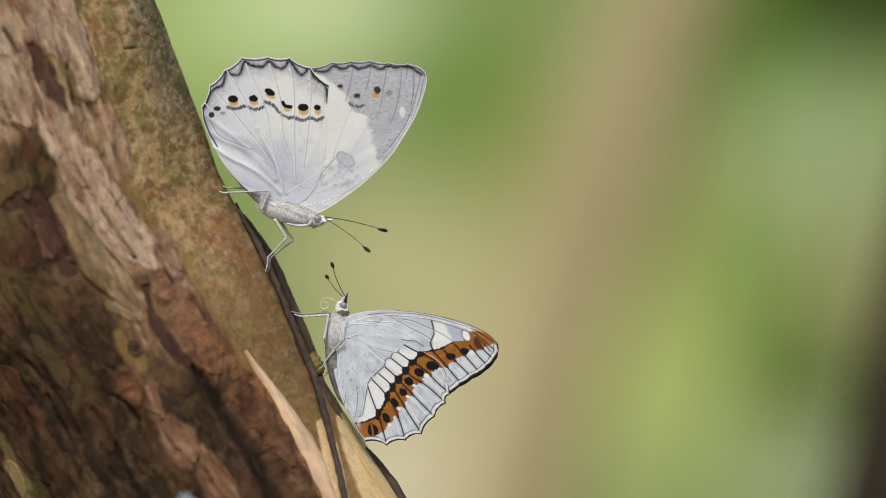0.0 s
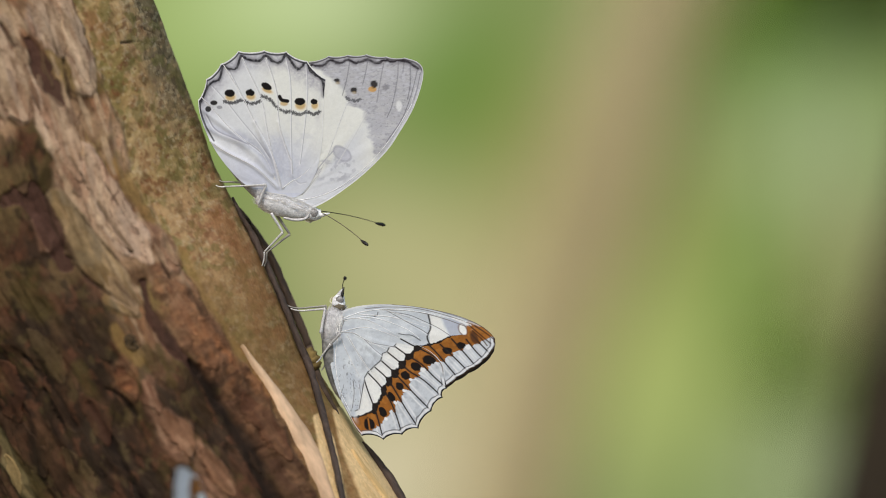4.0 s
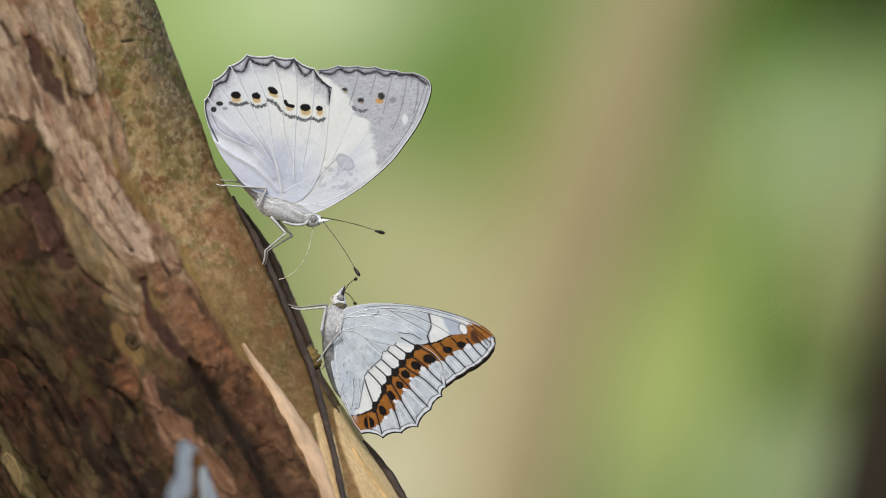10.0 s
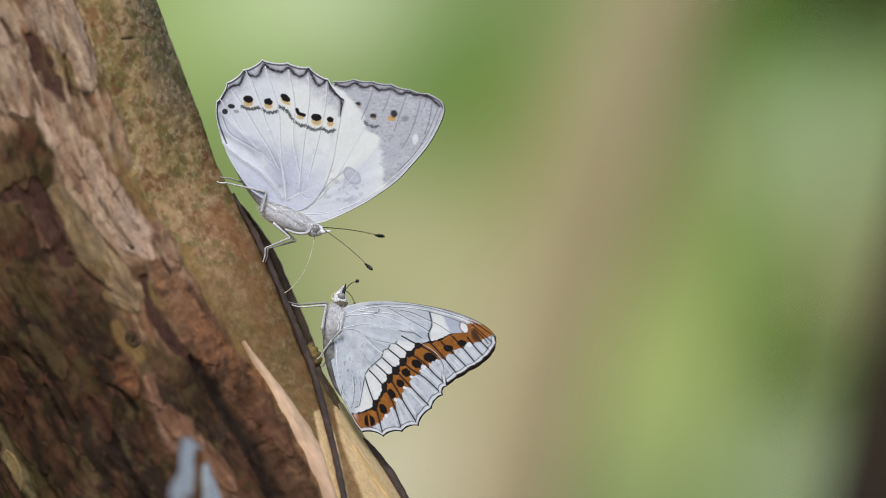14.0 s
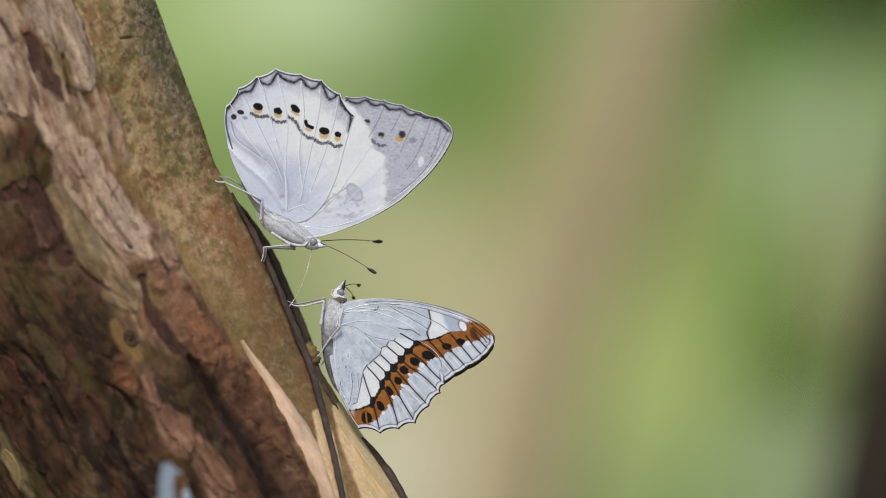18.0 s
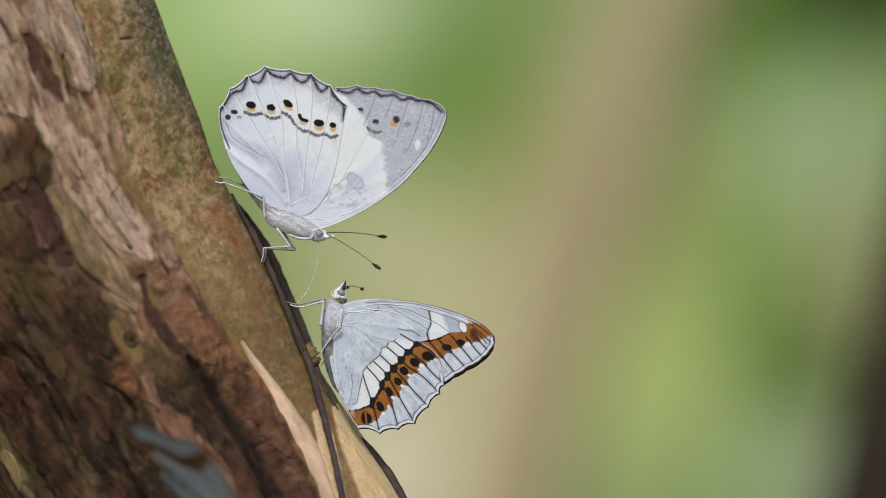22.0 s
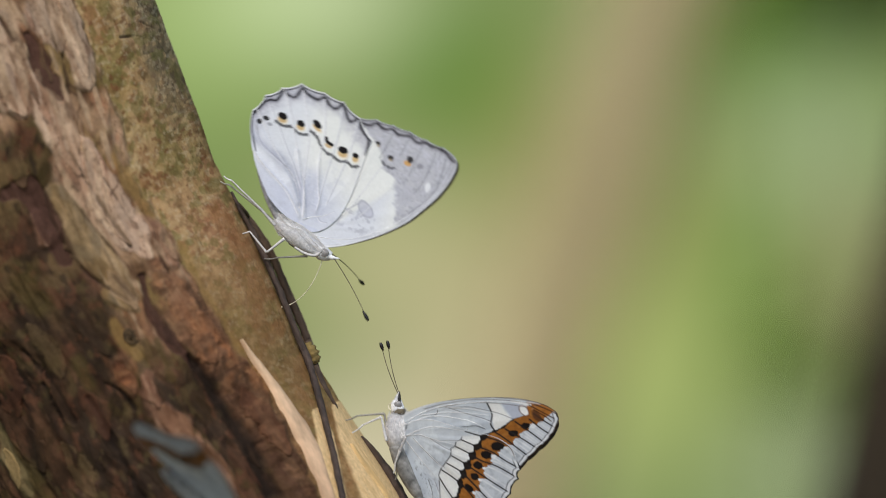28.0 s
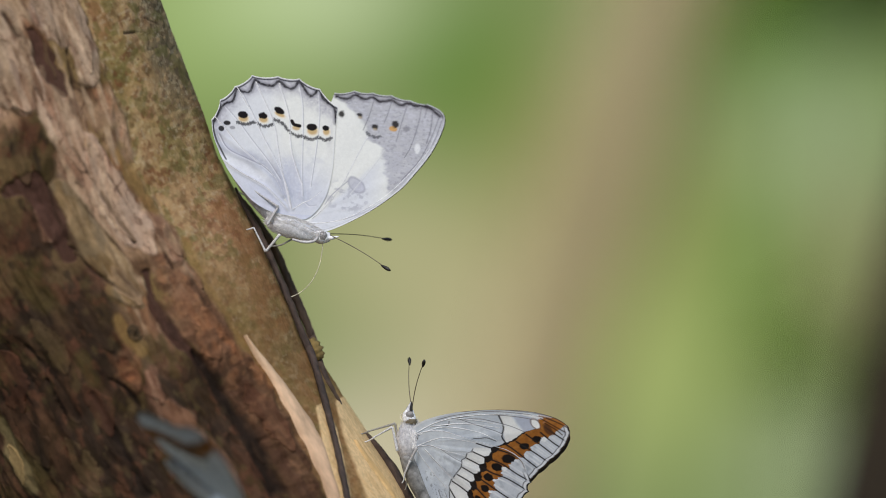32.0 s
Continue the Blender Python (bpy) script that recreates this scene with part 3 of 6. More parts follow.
def sapling(x, y, wide, tall, d, count, size, mat, label, seed):
    """A thin sapling from the soil up to a loose spray of leaves round a plan point."""
    r = random.Random(seed)
    k = U * (EYE + d) / EYE
    c = at(x, y, d)
    foot = Vector((c.x + r.uniform(-0.1, 0.1), d + r.uniform(-0.05, 0.05), 0.0))
    thing = tagged(new("sapling"), label, "sapling", group="leafy saplings behind the trunk")
    thing.location = foot
    top = c - foot + Vector((0, 0, tall * k))
    stem = [top * (n / 14) + Vector((0.02 * math.sin(n * 0.7), 0.01 * math.cos(n), 0)) * (1 - n / 14) for n in range(15)]
    part("stem", tube(stem, [0.004 - 0.0025 * n / 14 for n in range(15)], 7), M_STEM, thing)
    mesh = leaf_mesh(size, size * 0.42, mat)
    for n in range(count):
        while True:
            u, v, w = r.uniform(-1, 1), r.uniform(-1, 1), r.uniform(-1, 1)
            if u * u + v * v < 1:
                break
        p = c - foot + Vector((u * wide * k, w * 0.06, v * tall * k))
        ob = new("leaf", mesh)
        ob.parent = thing
        ob.matrix_basis = Matrix.Translation(p) @ Euler((r.uniform(0.5, 1.4), r.uniform(-0.5, 0.5), r.uniform(-3.1, 3.1))).to_matrix().to_4x4() @ Matrix.Translation((-size / 2, 0, 0))
        ob.data.polygons.foreach_set("use_smooth", [True] * len(ob.data.polygons))


M_LEAFDARK = leaf_material("dark_leaf", (0.045, 0.085, 0.004), (0.085, 0.14, 0.008))
M_LEAFMID = leaf_material("green_leaf", (0.12, 0.23, 0.006), (0.19, 0.32, 0.012))
sapling(1550, -20, 160, 110, 2.0, 70, 0.03, M_LEAFDARK, "sapling with dark green leaves, out of focus", 1)
sapling(1400, -10, 110, 80, 2.2, 22, 0.03, M_LEAFMID, "sapling with mid-green leaves, out of focus", 2)
sapling(1408, 640, 95, 90, 2.2, 24, 0.028, M_LEAFMID, "low green sapling in the undergrowth, out of focus", 3)


# ---- wings ----
def scalloped(peaks, dip, per=14):
    """A wavy wing margin: it runs from peak to peak and dips inward between them."""
    out = []
    for (x0, y0), (x1, y1) in zip(peaks, peaks[1:]):
        dx, dy = x1 - x0, y1 - y0
        ln = math.hypot(dx, dy)
        for k in range(per):
            s = k / per
            w = dip * (4 * s * (1 - s)) ** 0.8
            out.append((x0 + dx * s - dy / ln * w, y0 + dy * s + dx / ln * w))
    return out


def resample(line, count):
    p = np.array(line, float)
    d = np.concatenate([[0], np.cumsum(np.hypot(*np.diff(p, axis=0).T))])
    s = np.linspace(0, d[-1], count)
    return np.stack([np.interp(s, d, p[:, 0]), np.interp(s, d, p[:, 1])], -1)


PALE_PLEATS = [([(372, 236), (398, 250), (428, 262), (458, 284), (486, 318)], 2.6, 6), ([(379, 262), (407, 280), (450, 302), (478, 324), (496, 342)], 2.4, 4),
               ([(457, 228), (478, 272), (492, 298), (506, 342)], 2.0, 4), ([(500, 228), (511, 268), (522, 296), (523, 322)], 1.4, 4), ([(366, 206), (400, 232), (440, 262)], 1.8, 5)]


def blade_depth(X, Y, h, side):
    """The gentle billow and folds of a wing blade, in plan units; both blades of a side share it, so that they lie flat on each other."""
    h = np.array([512.0, 358.0]) if h[0] < 560 else np.array([605.0, 590.0])
    rho = np.hypot(X - h[0], Y - h[1])
    ang = np.arctan2(h[1] - Y, X - h[0])
    folds = 0.9 * hashed(np.degrees(ang) / 5, rho / 400, 5) * step(20, 120, rho) + 6 * np.sin(rho / 300 * 2.2) + 1.0 * hashed(X / 45, Y / 45, 3)
    for line, high, half in (PALE_PLEATS if h[0] < 560 else []):
        folds = folds + high * np.exp(-(reach_to(X, Y, line) / half) ** 2)
    return -(1.2 + folds)


def wing_mesh(hinge, outline, pigment, dorsal, side, rings=96, count=340):
    """A wing blade: outer scaled sheet and inner sheet with a rim, built round its hinge. side -1: the outer sheet faces the viewer."""
    line = resample(outline, count)
    h = np.array(hinge, float)
    r = np.linspace(0, 1, rings) ** 0.8
    r[-2] = 0.9985
    xy = h + r[:, None, None] * (line - h)[None]
    X, Y = xy[..., 0], xy[..., 1]
    reach = np.hypot(*(line - h).T)
    D = (1 - r)[:, None] * reach[None]
    ang = np.degrees(np.arctan2(h[1] - Y, X - h[0]))
    rho = np.hypot(X - h[0], Y - h[1])
    depth = blade_depth(X, Y, h, side)
    outer = np.stack([(X - h[0]), depth, (h[1] - Y)], -1) * U
    few = np.unique(np.linspace(0, rings - 1, 14).astype(int))[::-1]
    inner = (np.stack([(X - h[0]), depth - side * 0.7, (h[1] - Y)], -1) * U)[few]
    t = np.linspace(0, 1, count)[None] + 0 * X
    c1, c2 = pigment(X, Y, D, ang, rho, t), dorsal(X, Y, D, ang, rho, t)
    pts = np.concatenate([outer, inner])
    cols = np.concatenate([c1, c2[few]])
    return grid_mesh("wing", pts, rings + len(few), count, False, np.clip(cols, 0.004, 0.85))


def reach_to(X, Y, line, per=4):
    """How far each point lies from a smooth line."""
    p = curve_through(line, per) if len(line) > 2 else np.array(line, float)
    best = np.full(X.shape, 1e9)
    for (x0, y0), (x1, y1) in zip(p, p[1:]):
        dx, dy = x1 - x0, y1 - y0
        t = np.clip(((X - x0) * dx + (Y - y0) * dy) / (dx * dx + dy * dy + 1e-9), 0, 1)
        best = np.minimum(best, np.hypot(X - x0 - dx * t, Y - y0 - dy * t))
    return best


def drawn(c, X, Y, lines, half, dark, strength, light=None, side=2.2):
    """Veins: a thin dark line, with an optional pale ridge on its upper side; the pair paints a fold's highlight and
    shadow.
    """
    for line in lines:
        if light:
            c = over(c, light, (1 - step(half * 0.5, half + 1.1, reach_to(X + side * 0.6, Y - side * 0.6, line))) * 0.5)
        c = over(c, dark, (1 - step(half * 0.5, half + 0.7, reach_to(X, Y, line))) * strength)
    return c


def blot(X, Y, x, y, rx, ry, edge=0.16):
    return 1 - step(1 - edge, 1 + edge, np.hypot((X - x) / rx, (Y - y) / ry))


WHITE, MILK, LILAC = (0.70, 0.71, 0.73), (0.77, 0.77, 0.73), (0.60, 0.62, 0.71)

PALE_HIND = [(357, 188), (371, 151), (397, 124), (428, 101), (474, 100), (513, 102), (550, 119), (583, 150)]
PALE_HIND_LINE = (list(curve_through([(500, 356), (472, 352), (437, 335), (407, 304), (385, 273), (370, 242), (360, 212), (357, 188)], 8)[:-1])
                  + scalloped(PALE_HIND, 3.5) + list(curve_through([(583, 150), (580, 182), (578, 222), (577, 255), (573, 285), (566, 314), (550, 343), (528, 360), (500, 356)], 8)))
PALE_FORE_EDGE = [(553, 120), (588, 110), (622, 108), (655, 107), (690, 111), (722, 113)]
PALE_FORE_LINE = (list(curve_through([(518, 366), (520, 300), (535, 200), (553, 120)], 8)[:-1]) + scalloped(PALE_FORE_EDGE, 2.5)
                  + list(curve_through([(722, 113), (745, 121), (755, 136), (751, 165), (736, 206), (712, 247), (690, 279), (650, 319), (610, 350), (575, 372), (545, 383), (522, 378), (518, 366)], 8)))


PH, PF = (500, 352), (518, 366)


PALE_ZIG = [(363, 190), (370, 173), (380, 158), (393, 153), (398, 141), (401, 127), (408, 132), (422, 134), (428, 126), (433, 109), (441, 115), (457, 119), (466, 119), (476, 109),
            (486, 117), (498, 123), (507, 116), (513, 107), (523, 123), (533, 133), (541, 129), (549, 118), (555, 136), (567, 145), (576, 152), (579, 165), (580, 180)]
PALE_LEFT = [(362, 188), (361, 205), (369, 230), (376, 244), (385, 260)]
PALE_RIBS = [[(435, 113), (450, 143), (465, 175), (473, 200), (477, 225), (484, 262), (494, 305), (504, 342)], [(402, 126), (417, 150), (433, 177), (460, 230), (478, 260), (494, 300), (504, 338)],
             [(376, 156), (407, 190), (433, 223), (462, 258), (484, 290)], [(363, 183), (387, 207), (413, 237), (440, 259), (470, 282)],
             [(477, 113), (487, 140), (497, 177), (501, 230), (509, 260), (519, 288), (523, 298), (524, 318)], [(513, 112), (520, 147), (522, 190), (522, 240), (523, 296)],
             [(549, 122), (551, 160), (550, 190), (546, 235), (538, 300)], [(412, 134), (430, 170), (440, 190)]]
PALE_SPOTS = [  # place, half sizes of the black, tilt, amber below, grey arc below
    (413, 176, 9.0, 6.6, 0.0, 8.5, (404, 189, 418, 192, 433, 187)), (449, 175, 8.0, 6.0, 0.05, 8.0, (440, 189, 452, 193, 466, 189)),
    (478, 164, 9.2, 6.4, 0.35, 5.5, (470, 180, 484, 186, 494, 198)), (537, 191, 9.6, 6.6, 0.0, 10.0, (525, 209, 536, 212, 547, 208)),
    (562, 191, 6.2, 5.2, 0.0, 8.5, (552, 208, 562, 212, 572, 207))]


def pale_hind(X, Y, D, ang, rho, t):
    a = ang % 360
    c = np.zeros(X.shape + (3,)) + np.array(WHITE)
    c = over(c, MILK, step(440, 500, X) * step(60, 120, rho))
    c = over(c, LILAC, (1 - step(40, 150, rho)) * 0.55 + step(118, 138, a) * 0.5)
    inside = step(108, 116, X + 0.0 * Y) * (a < 178) * step(0, 60, 250 - Y) * (1 - step(566, 578, X) * step(168, 190, Y))
    speck = layers(X / 3, Y / 3, 2, 2)
    c = over(c, (0.40, 0.39, 0.44), (1 - step(8, 48, D + 9 * hashed(X / 16, Y / 16, 2))) * inside * np.clip(0.72 + 0.5 * speck, 0, 1))
    # shadows of the wing folds and the lit fold beside them, painted on
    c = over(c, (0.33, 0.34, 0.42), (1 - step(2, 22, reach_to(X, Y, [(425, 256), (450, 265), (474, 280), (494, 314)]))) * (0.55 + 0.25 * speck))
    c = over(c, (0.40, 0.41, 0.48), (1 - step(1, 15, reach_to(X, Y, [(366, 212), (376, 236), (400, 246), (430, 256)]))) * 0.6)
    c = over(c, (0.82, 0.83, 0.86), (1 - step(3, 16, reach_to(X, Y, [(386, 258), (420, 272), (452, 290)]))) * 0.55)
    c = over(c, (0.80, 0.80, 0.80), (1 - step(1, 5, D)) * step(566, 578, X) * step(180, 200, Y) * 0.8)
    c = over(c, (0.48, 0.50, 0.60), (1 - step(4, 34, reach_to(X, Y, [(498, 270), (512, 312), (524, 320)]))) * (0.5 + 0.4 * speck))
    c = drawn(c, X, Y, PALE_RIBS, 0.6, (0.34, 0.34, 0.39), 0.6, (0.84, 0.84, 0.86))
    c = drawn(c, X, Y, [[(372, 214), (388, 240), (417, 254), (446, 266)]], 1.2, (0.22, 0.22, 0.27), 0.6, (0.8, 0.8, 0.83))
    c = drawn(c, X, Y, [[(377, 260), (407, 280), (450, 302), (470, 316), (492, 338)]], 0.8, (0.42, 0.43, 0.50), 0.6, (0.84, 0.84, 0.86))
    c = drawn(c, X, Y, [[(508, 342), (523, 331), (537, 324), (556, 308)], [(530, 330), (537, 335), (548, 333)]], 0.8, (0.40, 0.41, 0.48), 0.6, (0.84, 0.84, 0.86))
    zig = reach_to(X, Y + 1.3 * hashed(X / 4, Y / 4, 21), PALE_ZIG, 2)
    c = over(c, (0.16, 0.155, 0.18), (1 - step(2.5, 7.5, zig + 1.5 * speck)) * 0.55)
    c = over(c, (0.02, 0.018, 0.022), (1 - step(1.1, 3.0, zig)) * np.clip(0.9 + 0.25 * speck, 0, 1))
    c = over(c, (0.03, 0.03, 0.035), (1 - step(0.8, 2.2, reach_to(X, Y, PALE_LEFT))) * 0.85)
    c = over(c, (0.80, 0.80, 0.79), (1 - step(1.4, 2.4, D + 0.5 * hashed(X / 3, Y / 3, 29))) * inside)
    c = over(c, (0.025, 0.025, 0.03), (1 - step(0.9, 2.0, np.abs(D - 3.7))) * inside * 0.92)
    for x, y, rx, ry, tilt, amber, arc in PALE_SPOTS:
        v = Y - y - tilt * (X - x)
        c = over(c, (0.80, 0.72, 0.56), blot(X, v + y, x + 2, y + 7, rx * 1.15, amber, 0.2) * 0.75)
        c = over(c, (0.56, 0.38, 0.16), blot(X, v + y, x + 1, y + 6.5, rx * 0.92, amber * 0.72, 0.3) * 0.9)
        line = [arc[0:2], arc[2:4], arc[4:6]]
        c = over(c, (0.04, 0.04, 0.045), (1 - step(1.4, 4.0, reach_to(X, Y - 1.5, line) + 2.0 * hashed(X / 1.3, Y / 1.6, 7))) * 0.9)
        c = over(c, (0.010, 0.008, 0.008), blot(X, v + y + 0.9 * hashed(X / 3, Y / 3, 9), x, y, rx, ry, 0.12))
    c = over(c, (0.56, 0.38, 0.16), blot(X, Y, 509, 194, 7, 4.5, 0.3) * 0.85)
    c = over(c, (0.010, 0.008, 0.008), 1 - step(2.6, 3.8, reach_to(X, Y, [(501, 182), (505, 188), (515, 190)])))
    c = over(c, (0.04, 0.04, 0.045), (1 - step(1.4, 4.0, reach_to(X, Y - 1, [(500, 203), (510, 208), (519, 207)]) + 2.0 * hashed(X / 1.3, Y / 1.6, 7))) * 0.9)
    c = over(c, (0.010, 0.008, 0.008), blot(X, Y, 385, 193, 6.4, 4.2) * 0.97 + blot(X, Y, 375, 204, 5.2, 5.2) * 0.95)
    c = over(c, (0.12, 0.12, 0.14), blot(X, Y, 395, 201, 5, 3) * 0.6)
    return over(c, (0.52, 0.53, 0.60), step(0.1, 0.5, layers(X / 14, Y / 14, 17, 3)) * (1 - step(90, 170, rho)) * 0.3)


FORE_ZIG = [(557, 126), (577, 128), (590, 118), (607, 123), (623, 117), (637, 123), (657, 116), (672, 123), (687, 118), (700, 121), (713, 118), (730, 122), (746, 132)]
FORE_RIBS = [[(657, 118), (653, 140), (648, 160)], [(685, 123), (678, 160), (673, 192)], [(711, 120), (709, 152), (700, 197), (691, 219)], [(721, 121), (719, 140)],
             [(732, 123), (732, 160), (727, 187)], [(745, 133), (738, 163), (730, 190), (716, 224), (690, 262)], [(625, 120), (620, 150), (612, 180)], [(750, 140), (742, 176), (728, 206)]]


def pale_fore(X, Y, D, ang, rho, t):
    c = np.zeros(X.shape + (3,)) + np.array(MILK)
    fine = layers(X / 9, Y / 3.2, 12, 3)
    edge = np.interp(Y, [100, 128, 150, 170, 185, 198, 204, 240, 285], [545, 560, 590, 612, 620, 624, 648, 660, 668]) + 6 * layers(X / 14, Y / 14, 8, 3)
    grey = step(-7, 6, X - edge + 2.5 * fine) * (1 - step(278, 300, Y))
    c = over(c, (0.42, 0.415, 0.455), grey * np.clip(0.88 + 0.25 * fine, 0, 1))
    c = over(c, (0.62, 0.62, 0.66), grey * step(0.05, 0.4, fine) * (0.55 - 0.3 * step(190, 240, Y)))
    c = over(c, (0.22, 0.215, 0.25), grey * step(0.2, 0.5, layers(X / 4, Y / 2.5, 18, 2)) * 0.4)
    line = 356 - 1.15 * (X - 540)
    c = over(c, LILAC, step(-10, 10, Y - line) * (1 - step(620, 680, X)) * 0.6)
    c = drawn(c, X, Y, [[(560, 326), (570, 308), (584, 291), (596, 278)]], 0.8, (0.34, 0.34, 0.40), 0.7)
    pu, pv = (X - 612) * 0.8 + (Y - 283) * 0.6, -(X - 612) * 0.6 + (Y - 283) * 0.8
    ring = np.hypot(pu / 19, pv / 11.5) + 0.08 * hashed(X / 8, Y / 8, 31)
    c = over(c, (0.48, 0.48, 0.55), (1 - step(0.85, 1.08, ring)) * 0.7)
    c = over(c, (0.32, 0.32, 0.38), (1 - step(0.04, 0.2, np.abs(ring - 0.92))) * 0.5)
    c = over(c, (0.38, 0.38, 0.44), step(0.05, 0.45, layers(X / 8, Y / 8, 15, 3)) * blot(X, Y, 596, 308, 40, 28, 0.5) * 0.6)
    c = drawn(c, X, Y, [[(584, 296), (606, 232), (622, 190)], [(604, 300), (640, 240), (655, 210)]], 0.6, (0.5, 0.5, 0.52), 0.4, (0.80, 0.80, 0.79))
    c = drawn(c, X, Y, FORE_RIBS, 0.6, (0.13, 0.125, 0.145), 0.65)
    c = drawn(c, X, Y, [[(545, 364), (600, 347), (640, 324), (672, 297), (700, 262), (728, 214), (744, 165)]], 0.9, (0.42, 0.42, 0.48), 0.6, (0.84, 0.84, 0.85), 3.0)
    upper = step(0, 12, 145 - Y)
    zig = reach_to(X, Y + 1.2 * hashed(X / 4, Y / 4, 3), FORE_ZIG, 3)
    c = over(c, (0.16, 0.15, 0.17), (1 - step(2.5, 8, zig + 2.5 * fine)) * 0.55)
    c = over(c, (0.025, 0.02, 0.025), (1 - step(1.0, 3.2, zig)) * np.clip(0.9 + 0.3 * fine, 0, 1))
    c = over(c, (0.05, 0.045, 0.05), (1 - step(0.8, 2.2, np.abs(D - 3.0))) * upper * 0.85)
    c = over(c, (0.83, 0.83, 0.83), (1 - step(1.2, 2.4, D)) * (1 - 0.6 * upper))
    c = over(c, (0.60, 0.33, 0.09), blot(X, Y, 665, 169, 7.5, 5) * 0.9)
    for x, y, rx, ry in ((602, 153, 5.2, 3.6), (632, 170, 5.5, 5.0), (668, 160, 6.4, 6.8), (570, 157, 5.2, 6.4)):
        c = over(c, (0.018, 0.014, 0.013), blot(X, Y + 1.6 * hashed(X / 3, Y / 3, 2), x, y, rx, ry, 0.3) * 0.95)
    c = over(c, (0.35, 0.26, 0.12), blot(X, Y, 604, 158, 4, 2.5, 0.5) * 0.6 + blot(X, Y, 633, 175, 4, 2.5, 0.5) * 0.6)
    c = over(c, (0.08, 0.078, 0.09), (1 - step(1.2, 4.0, reach_to(X, Y, [(619, 184), (626, 188), (635, 190), (643, 187)]) + 2.2 * hashed(X / 1.8, Y / 2.2, 7))) * 0.85)
    c = over(c, (0.14, 0.135, 0.155), blot(X, Y + 2 * hashed(X / 3, Y / 3, 5), 689, 165, 6, 5, 0.5) * 0.6)
    c = over(c, (0.84, 0.84, 0.84), blot(X, Y + 1.5 * hashed(X / 4, Y / 4, 6), 712, 199, 5.6, 8.4, 0.35) * 0.75)
    c = over(c, (0.42, 0.41, 0.44), (1 - step(0.7, 2.0, np.abs(D - 7))) * step(150, 200, Y) * 0.5)
    c = over(c, (0.80, 0.80, 0.81), (1 - step(0.8, 2.4, np.abs(D - 4.4))) * step(150, 200, Y) * 0.7)
    return c


def pale_upper(X, Y, D, ang, rho, t):
    c = np.zeros(X.shape + (3,)) + np.array((0.70, 0.70, 0.68))
    rear = step(505, 520, X) * step(150, 172, Y) * (1 - step(586, 600, X))          # the hind edge stays white
    return over(c, (0.03, 0.022, 0.018), (1 - step(30, 60, D) * (1 - step(640, 680, X))) * (1 - rear))


def dark_upper(X, Y, D, ang, rho, t):
    c = np.zeros(X.shape + (3,)) + np.array((0.03, 0.024, 0.02))
    return over(c, (0.10, 0.07, 0.04), step(0.2, 0.5, layers(X / 30, Y / 30, 3)) * 0.6)


BH, BF = (604, 598), (606, 578)
BAND_HIND_LINE = (list(curve_through([(604, 598), (594, 616), (590, 645), (597, 682), (607, 712), (622, 742), (636, 768), (647, 782)], 8)[:-1])
                  + scalloped([(647, 782), (685, 789), (718, 780), (747, 769), (770, 738), (790, 714), (797, 698)], -5)
                  + list(curve_through([(797, 698), (794, 680), (790, 657), (770, 634), (738, 617), (700, 598), (660, 579), (626, 575), (604, 598)], 8)))
BAND_FORE_LINE = (list(curve_through([(604, 584), (607, 566), (622, 557), (650, 551), (690, 549), (740, 553), (790, 562), (830, 574), (862, 590), (880, 607), (882, 615)], 8)[:-1])
                  + scalloped([(882, 615), (878, 629), (861, 648), (838, 663), (815, 678), (790, 696)], -2)
                  + list(curve_through([(790, 696), (740, 660), (690, 630), (640, 604), (604, 584)], 8)))
BAND_SPOTS = [(660, 761), (684, 740), (699, 713), (714, 694), (724, 675), (743, 659), (766, 648), (798, 631), (823, 622), (868, 604)]


BAND_HALF = [(12, 11), (10.5, 7.2), (10, 7), (8.6, 7.4), (9.5, 8.2), (11, 9.2), (13, 10), (9.5, 7.2), (9.5, 7.2)]
CELLS_IN = [(748, 606), (713, 609), (704, 623), (695, 625), (691, 633), (683, 636), (680, 648), (669, 658), (657, 669), (651, 679), (648, 700), (645, 715), (641, 735), (628, 740)]
BLACK_IN = [(866, 584), (838, 596), (820, 603), (800, 605), (783, 614), (765, 620), (748, 622), (737, 631), (722, 645), (708, 663), (697, 676), (686, 693), (677, 716), (665, 736), (646, 745), (630, 748)]
HIND_VEINS = [[(713, 609), (735, 621), (762, 634), (784, 649), (793, 664)], [(704, 623), (728, 640), (752, 655), (775, 678), (797, 697)], [(691, 633), (712, 650), (730, 667), (757, 684), (790, 714)],
              [(680, 648), (700, 666), (719, 686), (742, 710), (770, 738)], [(668, 659), (690, 679), (705, 701), (724, 733), (747, 768)], [(657, 670), (678, 692), (697, 720), (709, 750), (718, 780)],
              [(650, 680), (658, 704), (671, 738), (679, 766), (685, 788)]]
FORE_VEINS = [[(762, 618), (778, 634), (795, 654), (812, 674)], [(785, 620), (810, 643), (832, 665)], [(805, 610), (826, 633), (846, 656)], [(831, 611), (848, 632), (862, 646)], [(841, 603), (858, 621), (872, 635)]]
BAND_DARK = [[(695, 563), (713, 573), (735, 585), (752, 594), (764, 602)], [(700, 563), (730, 568), (752, 577), (780, 590), (802, 604)]]
BAND_COSTA = [[(652, 557), (690, 554), (740, 556), (790, 567), (835, 582), (862, 596)], [(680, 559), (735, 561), (790, 574), (832, 589)], [(700, 549.5), (745, 553), (800, 566), (850, 584), (878, 604)]]
